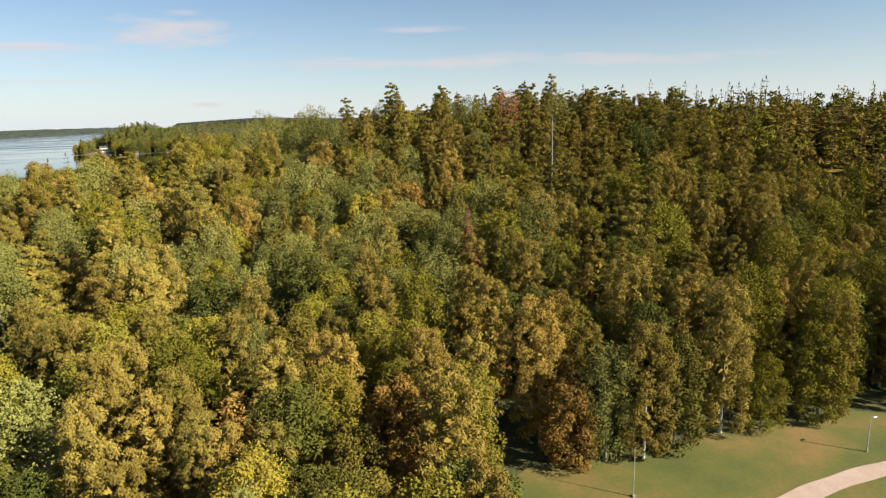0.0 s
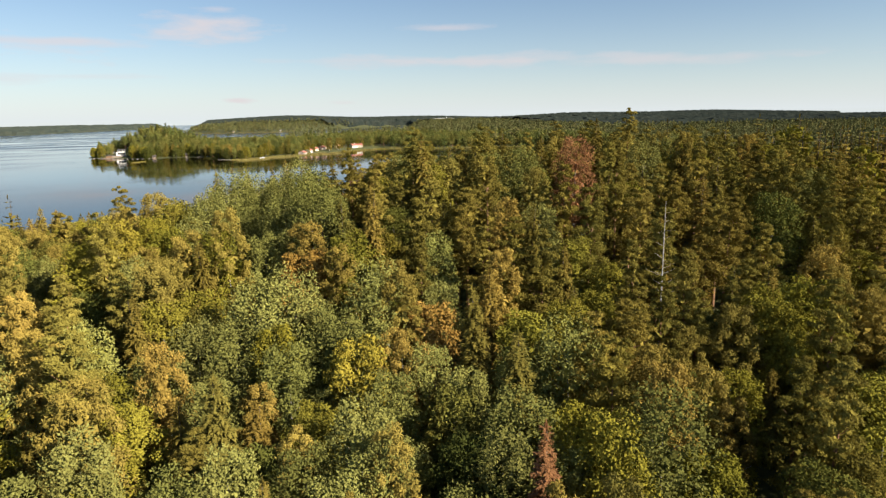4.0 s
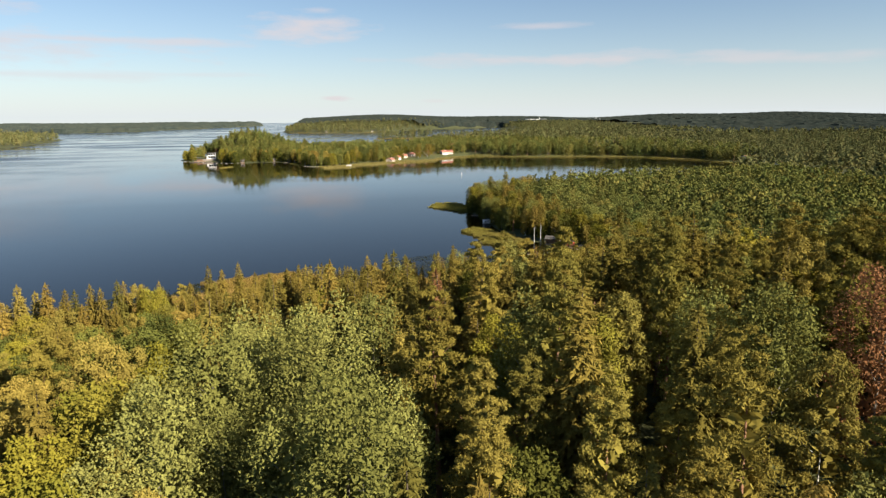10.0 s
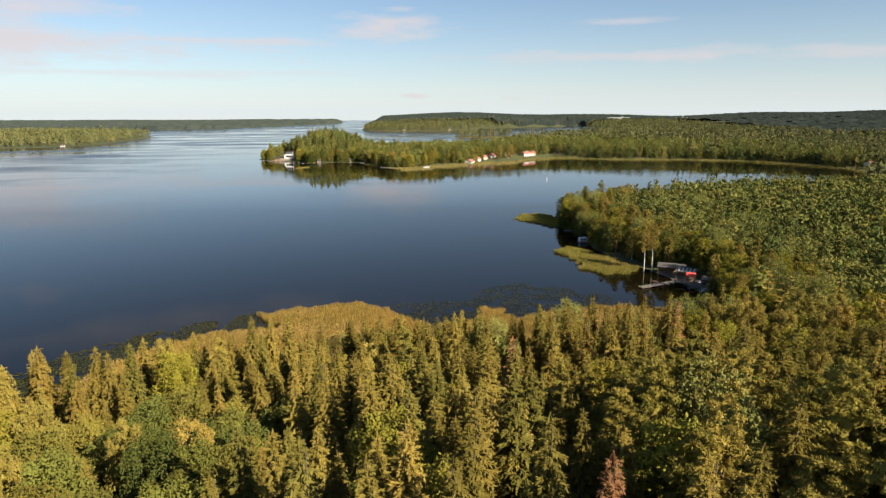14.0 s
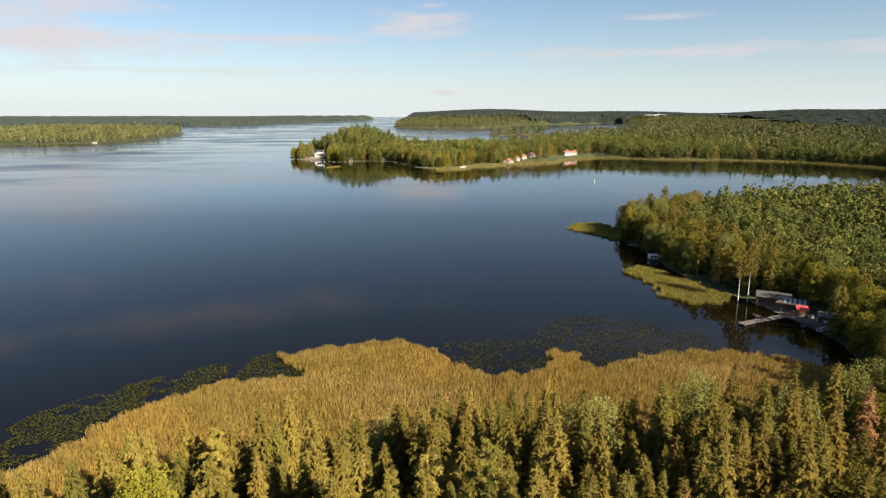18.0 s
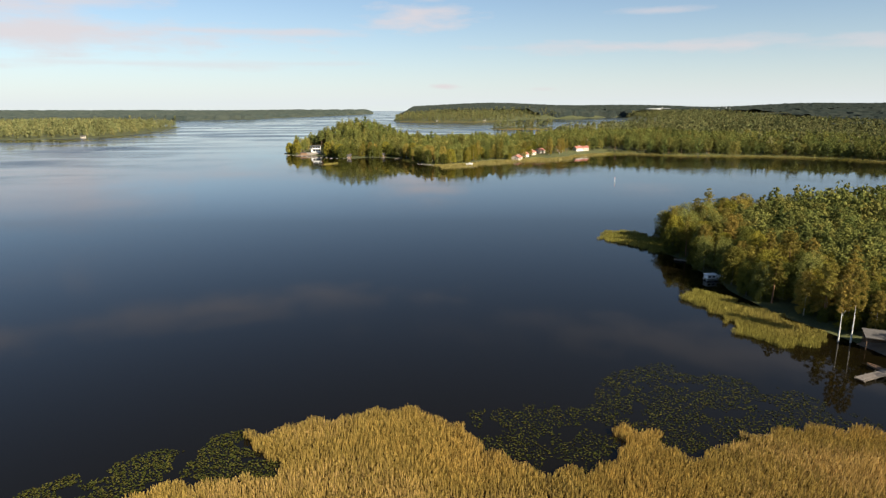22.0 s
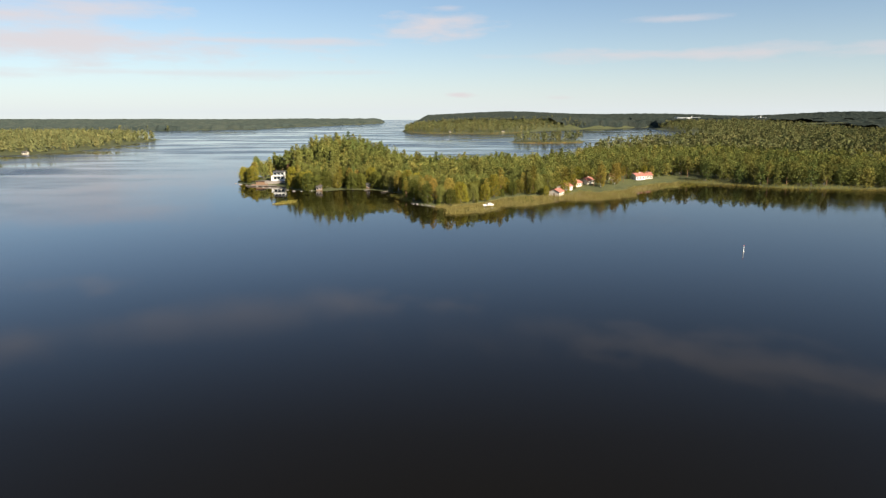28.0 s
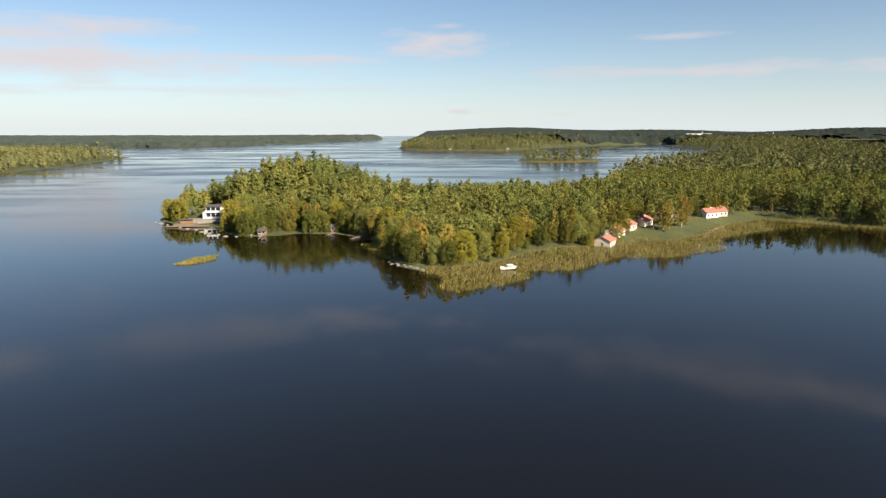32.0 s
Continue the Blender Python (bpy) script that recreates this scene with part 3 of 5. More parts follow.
SIZE = {"spruce": (18.5, 3.0), "pine": (19, 2.95), "birch": (17, 2.8), "maple": (16, 3.5), "aspen": (17.5, 3.2), "dead": (18, 2.6), "autumn": (12, 3.2), "rust": (19, 3.3), "alder": (15, 3.2), "young": (14.5, 2.5)}
NAMES = {"spruce": "spruce", "pine": "pine_tree", "birch": "birch_tree", "maple": "maple_tree", "aspen": "aspen_tree", "dead": "dead_spruce", "autumn": "lime_tree", "rust": "dead_conifer", "alder": "alder_tree", "young": "young_spruce"}
LABELS = {"spruce": "tall olive-green spruce with drooping needle-covered branches", "pine": "tall pine with reddish bark and clumped needles",
          "birch": "white-barked birch with hanging yellowing leaves", "maple": "broad green leafy tree with a rounded crown",
          "aspen": "pale green aspen with a tall rounded crown", "dead": "dead spruce with rust-red needles among green trees", "autumn": "low leafy tree turning yellow", "rust": "full dead conifer turned rust brown", "alder": "dark green alder with a dense leafy crown", "young": "slender young olive-green spruce"}
PATTERNS = {}


def pattern_trees():
    for kind, (h, r) in SIZE.items():
        PATTERNS[kind] = []
        for k in range(2 if kind in ("dead", "autumn", "rust") else 4):
            rng = np.random.default_rng(100 + 17 * k + len(kind) * 5 + ord(kind[0]))
            tall, wide = h * rng.uniform(0.9, 1.12), r * rng.uniform(0.85, 1.15)
            crown = card_mesh("crown", crown_corners(kind, rng, tall, wide, 1.0), LEAF[kind])
            v, f = trunk_shape(kind, rng, tall)
            trunk = mesh_of("trunk", v, f, [BARK[kind]], smooth=True)
            PATTERNS[kind].append((trunk, crown))


pattern_trees()


def ripple(x, y, seed):
    """Smooth unevenness, about -1 to 1, in waves some six metres long."""
    out = 0
    for k in range(5):
        a, f = seed * 1.7 + k * 2.39, 1.0 * 1.45**k / 2
        out = out + np.sin((x * math.cos(a) + y * math.sin(a)) * f + seed * (k + 1) + 1.3 * np.sin((y * math.cos(a) - x * math.sin(a)) * f * 0.6 + k)) / 1.3**k
    return out / 2.6


def plant(kind, x, y, scale, turn, group, z=None, name="", broad=1.0):
    trunk, crown = PATTERNS[kind][int(RNG.integers(len(PATTERNS[kind])))]
    tree = new(name or NAMES[kind])
    tree.empty_display_size = 0.5
    tree.matrix_world = Matrix.LocRotScale((x, y, height(x, y) - 0.15 if z is None else z), Euler((RNG.normal() * 0.02, RNG.normal() * 0.02, turn)), (scale * broad * RNG.uniform(0.9, 1.1), scale * broad * RNG.uniform(0.9, 1.1), scale))
    for name, me in (("trunk", trunk), ("crown", crown)):
        new(name, me).parent = tree
    tagged(tree, LABELS[kind], "tree", group)


def bushes(spots, group):
    rng = np.random.default_rng(len(spots))
    z = land(spots[:, 0], spots[:, 1])[0]
    for (x, y), base in zip(spots, z):
        bush = new("alder_bush", PATTERNS["alder"][int(rng.integers(4))][1])
        k = rng.uniform(0.22, 0.42)
        bush.matrix_world = Matrix.LocRotScale((x, y, base - 0.9), Euler((0, 0, rng.uniform(0, 6.28))), (k * 1.3, k * 1.3, k))
        tagged(bush, "low leafy bush at the water's edge", "bush", group)


def woods(name, label, kinds, spots, scales, fine, trunks=True, seed=5, leaf=None, broad=1.0):
    """Many trees as one mesh."""
    rng = np.random.default_rng(seed)
    order = sorted(set(kinds))
    mats, verts, faces, index, tint, base = [], [], [], [], [], 0
    z = land(spots[:, 0], spots[:, 1])[0] - 0.15
    for kind in order:
        mats += [leaf or LEAF[kind], BARK["maple" if kind == "birch" else kind]]
        h, r = SIZE[kind]
        shapes = []
        for _ in range(5):
            tall, wide = h * rng.uniform(0.9, 1.12), r * rng.uniform(0.85, 1.2) * broad
            corners = crown_corners(kind, rng, tall, wide, fine).reshape(-1, 3)
            quads = np.arange(len(corners)).reshape(-1, 4)
            mat = np.zeros(len(quads), int)
            if trunks:
                v, f = trunk_shape("spruce" if kind == "young" else kind, rng, tall, 4)
                v, f = v[:20], f[:16]
                quads, mat, corners = np.concatenate([quads, f + len(corners)]), np.r_[mat, np.ones(len(f), int)], np.concatenate([corners, v])
            shapes.append((corners, quads, mat))
        mine = np.array([i for i, k in enumerate(kinds) if k == kind])
        pick = rng.integers(5, size=len(mine))
        for s, (corners, quads, mat) in enumerate(shapes):
            some = mine[pick == s]
            if not len(some):
                continue
            a, sc = rng.uniform(0, 2 * np.pi, len(some)), scales[some]
            c, n = np.cos(a) * sc, np.sin(a) * sc
            x = corners[None, :, 0] * c[:, None] - corners[None, :, 1] * n[:, None] + spots[some, 0][:, None]
            y = corners[None, :, 0] * n[:, None] + corners[None, :, 1] * c[:, None] + spots[some, 1][:, None]
            zz = corners[None, :, 2] * sc[:, None] + z[some][:, None]
            verts.append(np.stack([x, y, zz], -1).reshape(-1, 3))
            faces.append((quads[None] + (base + np.arange(len(some)) * len(corners))[:, None, None]).reshape(-1, 4))
            index.append(np.tile(mat + 2 * order.index(kind), len(some)))
            tint.append(np.repeat(rng.uniform(0, 1, len(some)), len(corners)))
            base += len(some) * len(corners)
    ob = new(name, mesh_of(name, np.concatenate(verts), np.concatenate(faces), mats, np.concatenate(index), np.concatenate(tint)))
    return tagged(ob, label, "woods", kind="stuff")


def scatter(x0, y0, x1, y1, gap, rng):
    xs, ys = np.meshgrid(np.arange(x0, x1, gap), np.arange(y0, y1, gap * 0.87))
    xs = xs + (np.arange(len(ys)) % 2)[:, None] * gap / 2
    p = np.stack([xs.ravel(), ys.ravel()], 1)
    return p + rng.uniform(-0.36, 0.36, p.shape) * gap


def on_lawn(x, y):
    return (y < -129 - 0.10 * (x - 12)) & (x > 5)


def in_path(x, y):
    return np.abs(x + 33 - 0.1 * (y + 105)) < 2.2


def choose(x, y, rng):
    """Which tree grows where in the near woods."""
    u = rng.uniform()
    patch = noise.noise(Vector((x * 0.035, y * 0.035, 3.3)))
    if y < -95:
        table = (("birch", 0.42), ("maple", 0.8), ("autumn", 0.9), ("aspen", 1.0)) if x < 30 else (("birch", 0.35), ("maple", 0.95), ("pine", 1.0))
    elif y < -62:
        table = (("aspen", 0.3), ("birch", 0.5), ("maple", 0.78), ("spruce", 0.9), ("pine", 1.0)) if x < 30 else (("birch", 0.3), ("maple", 0.5), ("pine", 0.85), ("spruce", 1.0))
    elif y < -16:
        if math.hypot((x - 3) / 12, (y + 33) / 14) < 1 and u < 0.75:
            return "aspen"
        table = (("pine", 0.42), ("spruce", 0.72), ("birch", 0.82), ("aspen", 0.9), ("maple", 1.0)) if x > 12 else (("birch", 0.22), ("maple", 0.54), ("spruce", 0.72), ("aspen", 0.92), ("pine", 1.0))
    elif y < 36 and x < -8 and u < 0.8:
        return "alder" if u < 0.66 else "maple" if u < 0.74 else "birch"
    elif y < 22 and x > 24:
        table = (("pine", 0.55), ("spruce", 0.75), ("aspen", 0.85), ("maple", 1.0))
    elif y < 80 and x > 62:
        table = (("birch", 0.5), ("spruce", 0.75), ("maple", 1.0))
    elif y < 70:
        table = (("spruce", 0.92), ("birch", 0.95), ("pine", 0.97), ("maple", 1.0)) if patch < 0.38 else (("maple", 0.3), ("aspen", 0.5), ("spruce", 1.0))
    else:
        table = (("spruce", 0.55), ("maple", 0.75), ("aspen", 1.0))
    return next(k for k, p in table if u <= p)


NEAR = (-80, -150, 108, 98)
SPECIAL = ((54, -36, "rust", 1.0), (19.5, -10, "dead", 1.0), (21, 35, "dead", 1.0), (56, 66, "dead", 1.0), (1.4, -22, "aspen", 1.04), (8, -28, "aspen", 1.08), (11.6, -37, "aspen", 1.0), (5, -38, "aspen", 1.02), (-6, -31, "aspen", 1.0), (1.5, -44, "aspen", 0.9),
           (45, -35, "aspen", 1.05), (41, -31, "aspen", 0.9), (7, -48, "birch", 0.95), (6, -54, "autumn", 1.3), (19, -66, "autumn", 1.25), (-6, -51, "spruce", 0.95), (-10, -93, "aspen", 0.92), (-3.6, -85, "aspen", 0.95), (0.7, -96, "aspen", 0.9), (7, -101, "aspen", 0.9), (12.4, -103, "aspen", 0.88),
           (12.7, -95, "aspen", 0.9), (-2.5, -111, "maple", 0.68), (-6.2, -129, "autumn", 0.72), (-1.9, -131, "autumn", 0.74), (6.4, -127, "birch", 0.9), (15.8, -123, "birch", 0.95), (31.8, -116, "birch", 0.98), (35.5, -121, "birch", 0.9), (70, -99, "birch", 1.05), (34.8, -89, "birch", 1.05),
           (28, -129, "alder", 0.95), (25, -126, "alder", 0.8), (44.6, -113, "alder", 0.95), (39, -129.5, "maple", 0.55), (52, -127, "maple", 0.85), (58, -132, "birch", 0.85), (20, -94, "dead", 0.98), (43.5, -75.5, "pine", 0.9), (49, -75, "pine", 0.95), (46, -77.5, "birch", 0.8), (44, -69, "pine", 1.0), (-20, 4, "alder", 1.1), (-27, 12, "alder", 1.12), (-33, 22, "alder", 1.15), (-15, -4, "alder", 1.05))


def near_woods():
    rng = np.random.default_rng(11)
    for x, y, kind, size in SPECIAL:
        plant(kind, x, y, size, rng.uniform(0, 6.28), "woods below the flight")
    spots = np.concatenate([scatter(-80, -150, 108, -16, 4.9, rng), scatter(-80, -14, 108, 98, 4.2, rng)])
    flight = np.abs(spots[:, 0] - np.interp(spots[:, 1], (-150, -60, 100), (10, 22, 8)))
    spots = spots[np.argsort(flight, kind="stable")]
    count, late = {k: 0 for k in SIZE}, []
    tall, far = land(spots[:, 0], spots[:, 1])
    edge = np.array([min(math.hypot(x - a, y - b) for a, b, *_ in SPECIAL) for x, y in spots])
    for (x, y), inland, free, base in zip(spots, far, edge, tall):
        if inland < 2 or free < 3.4 or math.hypot(x - 54, y + 36) < 5 or on_lawn(x, y) or in_path(x, y):
            continue
        if y < -16 and rng.uniform() < (0.22 if x > 8 else 0.08):
            continue
        kind = choose(x, y, rng)
        if kind == "spruce" and rng.uniform() < 0.45:
            kind = "young"
        elif kind == "maple" and rng.uniform() < 0.4:
            kind = "alder"
        size = (rng.uniform(0.82, 1.08) if y > -16 else rng.uniform(0.78, 1.12)) * (0.86 if y < -100 else 1.0) * (0.85 if inland < 6 else 1.0) * ((1.26 if kind in ("spruce", "young") else 1.32) if x < -46 and 0 < y and inland < 34 else 1.0)
        count[kind] += 1
        if count[kind] > 285:
            late.append((x, y, kind, size))
        else:
            plant(kind, x, y, size, rng.uniform(0, 6.28), "woods below the flight", base - 0.15)
    woods("wood_margin", "denser woods beside the flight", [k for *_, k, _ in late], np.array([(x, y) for x, y, *_ in late]), np.array([s for *_, s in late]), 0.15, seed=4)
    # the wooded point with the boat yard
    spots = scatter(76, 98, 330, 345, 5.5, rng)
    tall, far = land(spots[:, 0], spots[:, 1])
    x, y = spots.T
    yard = (x < 105) & (y > 144) & (y < 170)
    keep = (far > 1.2) & ~yard & ((x > NEAR[2]) | (y > NEAR[3]))
    spots, far, tall = spots[keep], far[keep], tall[keep]
    front = (far < 22) & (spots[:, 0] < 130)
    for (x, y), base in zip(spots[front], tall[front]):
        kind = str(rng.choice(["alder", "maple", "aspen", "alder", "birch", "maple", "pine"]))
        plant(kind, x, y, rng.uniform(0.62, 0.9), rng.uniform(0, 6.28), "trees on the boat yard point", base - 0.15, "shore_tree", broad=1.18)
    edge = spots[front & (far < 9)]
    bushes(edge + rng.uniform(-2, 2, edge.shape), "bushes along the yard point")
    rest = spots[~front]
    kinds = [str(rng.choice(["maple", "alder", "alder", "pine", "alder", "maple"] if a < 160 else ["birch", "pine", "birch", "maple", "aspen"])) for a, _ in rest]
    sizes, close = rng.uniform(0.65, 0.9, len(rest)), rest[:, 0] < 160
    woods("woods_on_the_yard_point", "dense green woods behind the boat yard", [k for k, c in zip(kinds, close) if c], rest[close], sizes[close], 0.14, seed=3, leaf=LEAF["point"], broad=1.25)
    woods("woods_behind_the_yard_point", "green woods further behind the boat yard", [k for k, c in zip(kinds, close) if not c], rest[~close], sizes[~close], 0.03, seed=13, leaf=LEAF["point"], broad=1.2)
    # the rest of the wooded shore
    spots = scatter(-260, -170, 350, 100, 5.8, rng)
    _, far = land(spots[:, 0], spots[:, 1])
    x, y = spots.T
    core = (x > NEAR[0]) & (x < NEAR[2]) & (y > NEAR[1]) & (y < NEAR[3])
    keep = (far > 1.2) & ~core & ~(on_lawn(x, y) & (x < 75) & (y < -100)) & (np.hypot(x + 14, y + 177) > 55)
    spots = spots[keep]
    kinds = ["spruce" if kind == "pine" else kind for kind in (choose(a, b, rng) for a, b in spots)]
    sizes = rng.uniform(0.8, 1.12, len(spots)) * np.where((spots[:, 0] < -46) & (far[keep] < 34), 1.3, 1.0)
    close = (spots[:, 0] > -140) & (spots[:, 0] < 190)
    woods("near_woods", "mixed green and olive woods on the near shore", [k for k, c in zip(kinds, close) if c], spots[close], sizes[close], 0.11)
    woods("outer_woods", "mixed woods further along the near shore", [k for k, c in zip(kinds, close) if not c], spots[~close], sizes[~close], 0.012, seed=12)


near_woods()


VILLAGE = ((70, 662), (79, 681), (88, 694), (98, 701), (107, 715), (120, 724), (145, 735), (153, 741), (160, 815), (170, 819), (117, 847), (108, 838), (148, 851), (163, 856), (202, 903), (78, 784), (-2, 759))


def far_woods():
    rng = np.random.default_rng(21)
    # the wooded point across the lake, its front row tree by tree
    spots = scatter(-200, 560, 480, 960, 6.6, rng)
    z, far = land(spots[:, 0], spots[:, 1])
    x, y = spots.T
    village = bell(x, 125, 70, 100) * bell(y, 740, 60, 130) > 0.35
    plot = np.hypot((x + 147) / 19, (y - 733) / 19) < 1
    for hx, hy in VILLAGE:
        plot |= (np.hypot(x - hx, y - hy) < 7.5) | ((np.abs(x - hx * (y / hy)) < 8) & (y < hy) & (y > hy - 50) & (rng.uniform(size=len(x)) < (0.7 if hy > 780 else 0.2)))
    keep = (far > 2.5) & ~plot & ~(village & (rng.uniform(size=len(x)) < 0.22)) & ~((x > 60) & (far < np.where(x < 200, 12, 4)))
    spots, far = spots[keep], far[keep]
    x, y = spots.T
    front = (far < 15) & (y < 760) & (x < 140)
    for a, b in spots[front]:
        kind = str(rng.choice(["alder", "alder", "maple", "pine", "aspen", "birch", "alder"]))
        plant(kind, a, b, rng.uniform(0.62, 0.95), rng.uniform(0, 6.28), "trees along the far point", name="lakeside_tree", broad=1.3)
    for k, (hx, hy) in enumerate(VILLAGE[:8]):
        for dx, dy, size in ((-7.5, -3.0, 0.42), (6.5, 6.0, 0.62), (-5.0, 9.5, 0.7)):
            plant(str(rng.choice(["maple", "alder", "birch", "aspen"])), hx + dx, hy + dy, size, rng.uniform(0, 6.28), "garden trees on the far point", name="garden_tree", broad=1.35)
    edge = spots[front & (far < 11)]
    bushes(edge + rng.uniform(-2.5, 2.5, edge.shape), "bushes along the far point")
    for name, label, some, fine, seed in (("woods_on_the_point", "dense mixed woods on the far wooded point", ~front & (far < 60), 0.085, 6), ("woods_behind_the_point", "mixed woods further inland on the far point", ~front & (far >= 60) & (far < 170), 0.055, 16)):
        rest = spots[some]
        kinds = [str(rng.choice(["pine", "pine", "pine", "alder", "maple"] if a < -60 else ["alder", "alder", "maple", "pine", "aspen", "birch", "maple"])) for a, _ in rest]
        woods(name, label, kinds, rest, rng.uniform(0.68, 0.98, len(rest)), fine, seed=seed, leaf=LEAF["point"], broad=1.32)
    # further shores
    spots = scatter(-1100, 930, 900, 2300, 12.5, rng)
    z, far = land(spots[:, 0], spots[:, 1])
    keep = (far > 6) & (far < 420) & (np.abs(spots[:, 0]) < 250 + 0.62 * spots[:, 1])
    spots = spots[keep]
    kinds = [str(rng.choice(["maple", "pine", "spruce", "spruce"])) for _ in spots]
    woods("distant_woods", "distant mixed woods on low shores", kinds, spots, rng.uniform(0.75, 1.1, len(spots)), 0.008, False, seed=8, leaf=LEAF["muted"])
    spots = scatter(450, 330, 1300, 960, 9.5, rng)
    z, far = land(spots[:, 0], spots[:, 1])
    spots = spots[(far > 8) & (spots[:, 0] < 60 + 0.9 * spots[:, 1] + 200)]
    kinds = [str(rng.choice(["maple", "pine", "spruce", "birch"])) for _ in spots]
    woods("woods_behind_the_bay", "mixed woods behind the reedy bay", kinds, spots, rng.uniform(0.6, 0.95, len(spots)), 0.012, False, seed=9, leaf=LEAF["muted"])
    spots = scatter(340, 60, 2000, 1150, 16, rng)
    z, far = land(spots[:, 0], spots[:, 1])
    x, y = spots.T
    old = (x > 450) & (y > 330) & (y < 960) & (x < 260 + 0.9 * y)
    spots = spots[(far > 8) & ~old & (x < 420 + 1.3 * y)]
    kinds = [str(rng.choice(["maple", "pine", "spruce"])) for _ in spots]
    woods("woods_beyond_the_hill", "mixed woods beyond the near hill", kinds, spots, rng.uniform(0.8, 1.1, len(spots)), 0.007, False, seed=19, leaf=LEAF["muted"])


far_woods()


def canopy():
    """Farthest woods: one sheet of tree tops."""
    rng = np.random.default_rng(31)
    xs, ys = np.arange(-3400, 3900, 17.0), np.arange(1100, 4700, 22.0)
    gx, gy = np.meshgrid(xs, ys)
    gx, gy = gx + rng.uniform(-6, 6, gx.shape), gy + rng.uniform(-8, 8, gy.shape)
    z, far = land(gx.ravel(), gy.ravel())
    top = np.where(far > 14, z + rng.uniform(8, 16, z.shape), -6)
    n, rows = len(xs), len(ys)
    i = (np.arange(rows - 1)[:, None] * n + np.arange(n - 1)).ravel()
    quads = np.stack([i, i + 1, i + n + 1, i + n], 1)
    seen = (top[quads] > 0).any(1)
    mid = np.stack([gx.ravel(), gy.ravel()], 1)[quads].mean(1)
    seen &= (np.abs(mid[:, 0]) < 500 + np.where(mid[:, 0] > 0, 1.3, 0.8) * mid[:, 1]) & ((mid[:, 1] > 2250) | (np.abs(mid[:, 0]) > 220 + 0.6 * mid[:, 1]) | (far[quads[:, 0]] > 380))
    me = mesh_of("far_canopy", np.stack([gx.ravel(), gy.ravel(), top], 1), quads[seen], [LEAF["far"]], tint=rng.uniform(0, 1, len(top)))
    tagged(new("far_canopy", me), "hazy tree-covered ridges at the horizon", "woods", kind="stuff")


canopy()


# ---- reeds and lily pads ----
def reed_bed(name, label, outline, count, tall, seed, mat=REED):
    rng = np.random.default_rng(seed)
    p = np.array(outline, float)
    spots = rng.uniform(p.min(0) - 2, p.max(0) + 2, (count * 3, 2))
    edge = shore_distance(spots[:, 0], spots[:, 1], outline) + (1.6 if count > 4000 else 0.4) * np.sin(spots[:, 0] * 0.9) * np.sin(spots[:, 1] * 0.8 + 1)
    gap = 0.5 * ripple(spots[:, 0] * 0.55, spots[:, 1] * 0.75, seed)
    spots = spots[(edge > 0) & (gap + np.clip(edge * 0.15, 0, 0.5) > -0.12)][:count]
    z = np.maximum(land(spots[:, 0], spots[:, 1])[0], -0.05)
    n = len(spots)
    base = np.stack([spots[:, 0], spots[:, 1], z], 1)
    up = np.stack([rng.normal(size=n) * 0.16 + 0.05, rng.normal(size=n) * 0.16 - 0.08, np.ones(n)], 1)
    h = tall * rng.uniform(0.65, 1.15, n) * (0.92 + 0.25 * ripple(spots[:, 0] * 0.3, spots[:, 1] * 0.3, seed + 4))
    a = rng.uniform(0, np.pi, n)
    side = np.stack([np.cos(a), np.sin(a), 0 * a], 1) * (rng.uniform(0.03, 0.06, n))[:, None]
    tip = base + up * h[:, None]
    low = base + np.array((0, 0, 0.0))
    verts = np.stack([low - side * 0.5, low + side * 0.5, tip + side, tip - side * 0.7], 1).reshape(-1, 3)
    patch = ripple(spots[:, 0] * 0.16, spots[:, 1] * 0.16, seed + 9) * 0.35 + 0.45 + rng.uniform(-0.15, 0.15, n)
    me = mesh_of(name, verts, np.arange(4 * n).reshape(-1, 4), [mat], tint=np.repeat(np.clip(patch, 0.02, 0.98), 4))
    tagged(new(name, me), label, "reeds", kind="stuff")


SHORE_REEDS = ((-100, 30), (-84, 62), (-66, 83), (-60, 95), (-52, 110), (-43, 116), (-28, 117), (-36, 129), (-24, 135), (-11, 139), (0, 133), (4, 124), (13, 118), (24, 121), (28, 133), (33, 129), (35, 121), (46, 128), (60, 132), (76, 128), (88, 122), (90, 112),
               (64, 84), (40, 79), (5, 79), (-24, 70), (-52, 54), (-76, 31))
reed_bed("reeds", "tall golden reeds along the near shore", SHORE_REEDS, 220000, 1.3, 1)
reed_bed("reeds", "olive reeds below the birches", ((64, 207), (74, 213), (80, 204), (85, 188), (89, 174), (82, 168), (74, 168), (68, 178), (70, 190)), 18000, 1.1, 2, GREEN_REED)
reed_bed("reeds", "reed spit at the tip of the wooded point", ((60, 288), (68, 303), (80, 302), (86, 284), (81, 262), (76, 262), (70, 276)), 14000, 1.0, 3, GREEN_REED)
reed_bed("reeds", "pale reeds round the tip of the far point", ((-14, 607), (-4, 592), (-5, 578), (2, 574), (15, 582), (27, 593), (29, 605), (43, 606), (48, 610), (62, 622), (66, 632), (75, 631), (91, 631), (106, 641), (122, 651), (124, 663),
         (132, 679), (148, 691), (168, 704), (181, 745), (139, 714), (121, 688), (104, 676), (90, 681), (68, 663), (55, 656), (48, 658), (32, 645), (20, 627), (9, 619), (-9, 614)), 46000, 1.2, 4, FAR_REED)
reed_bed("reeds", "low green islet of sedge in the lake", ((-114, 618), (-107, 616), (-101, 627), (-103, 636), (-111, 632)), 2500, 0.9, 5, GREEN_REED)
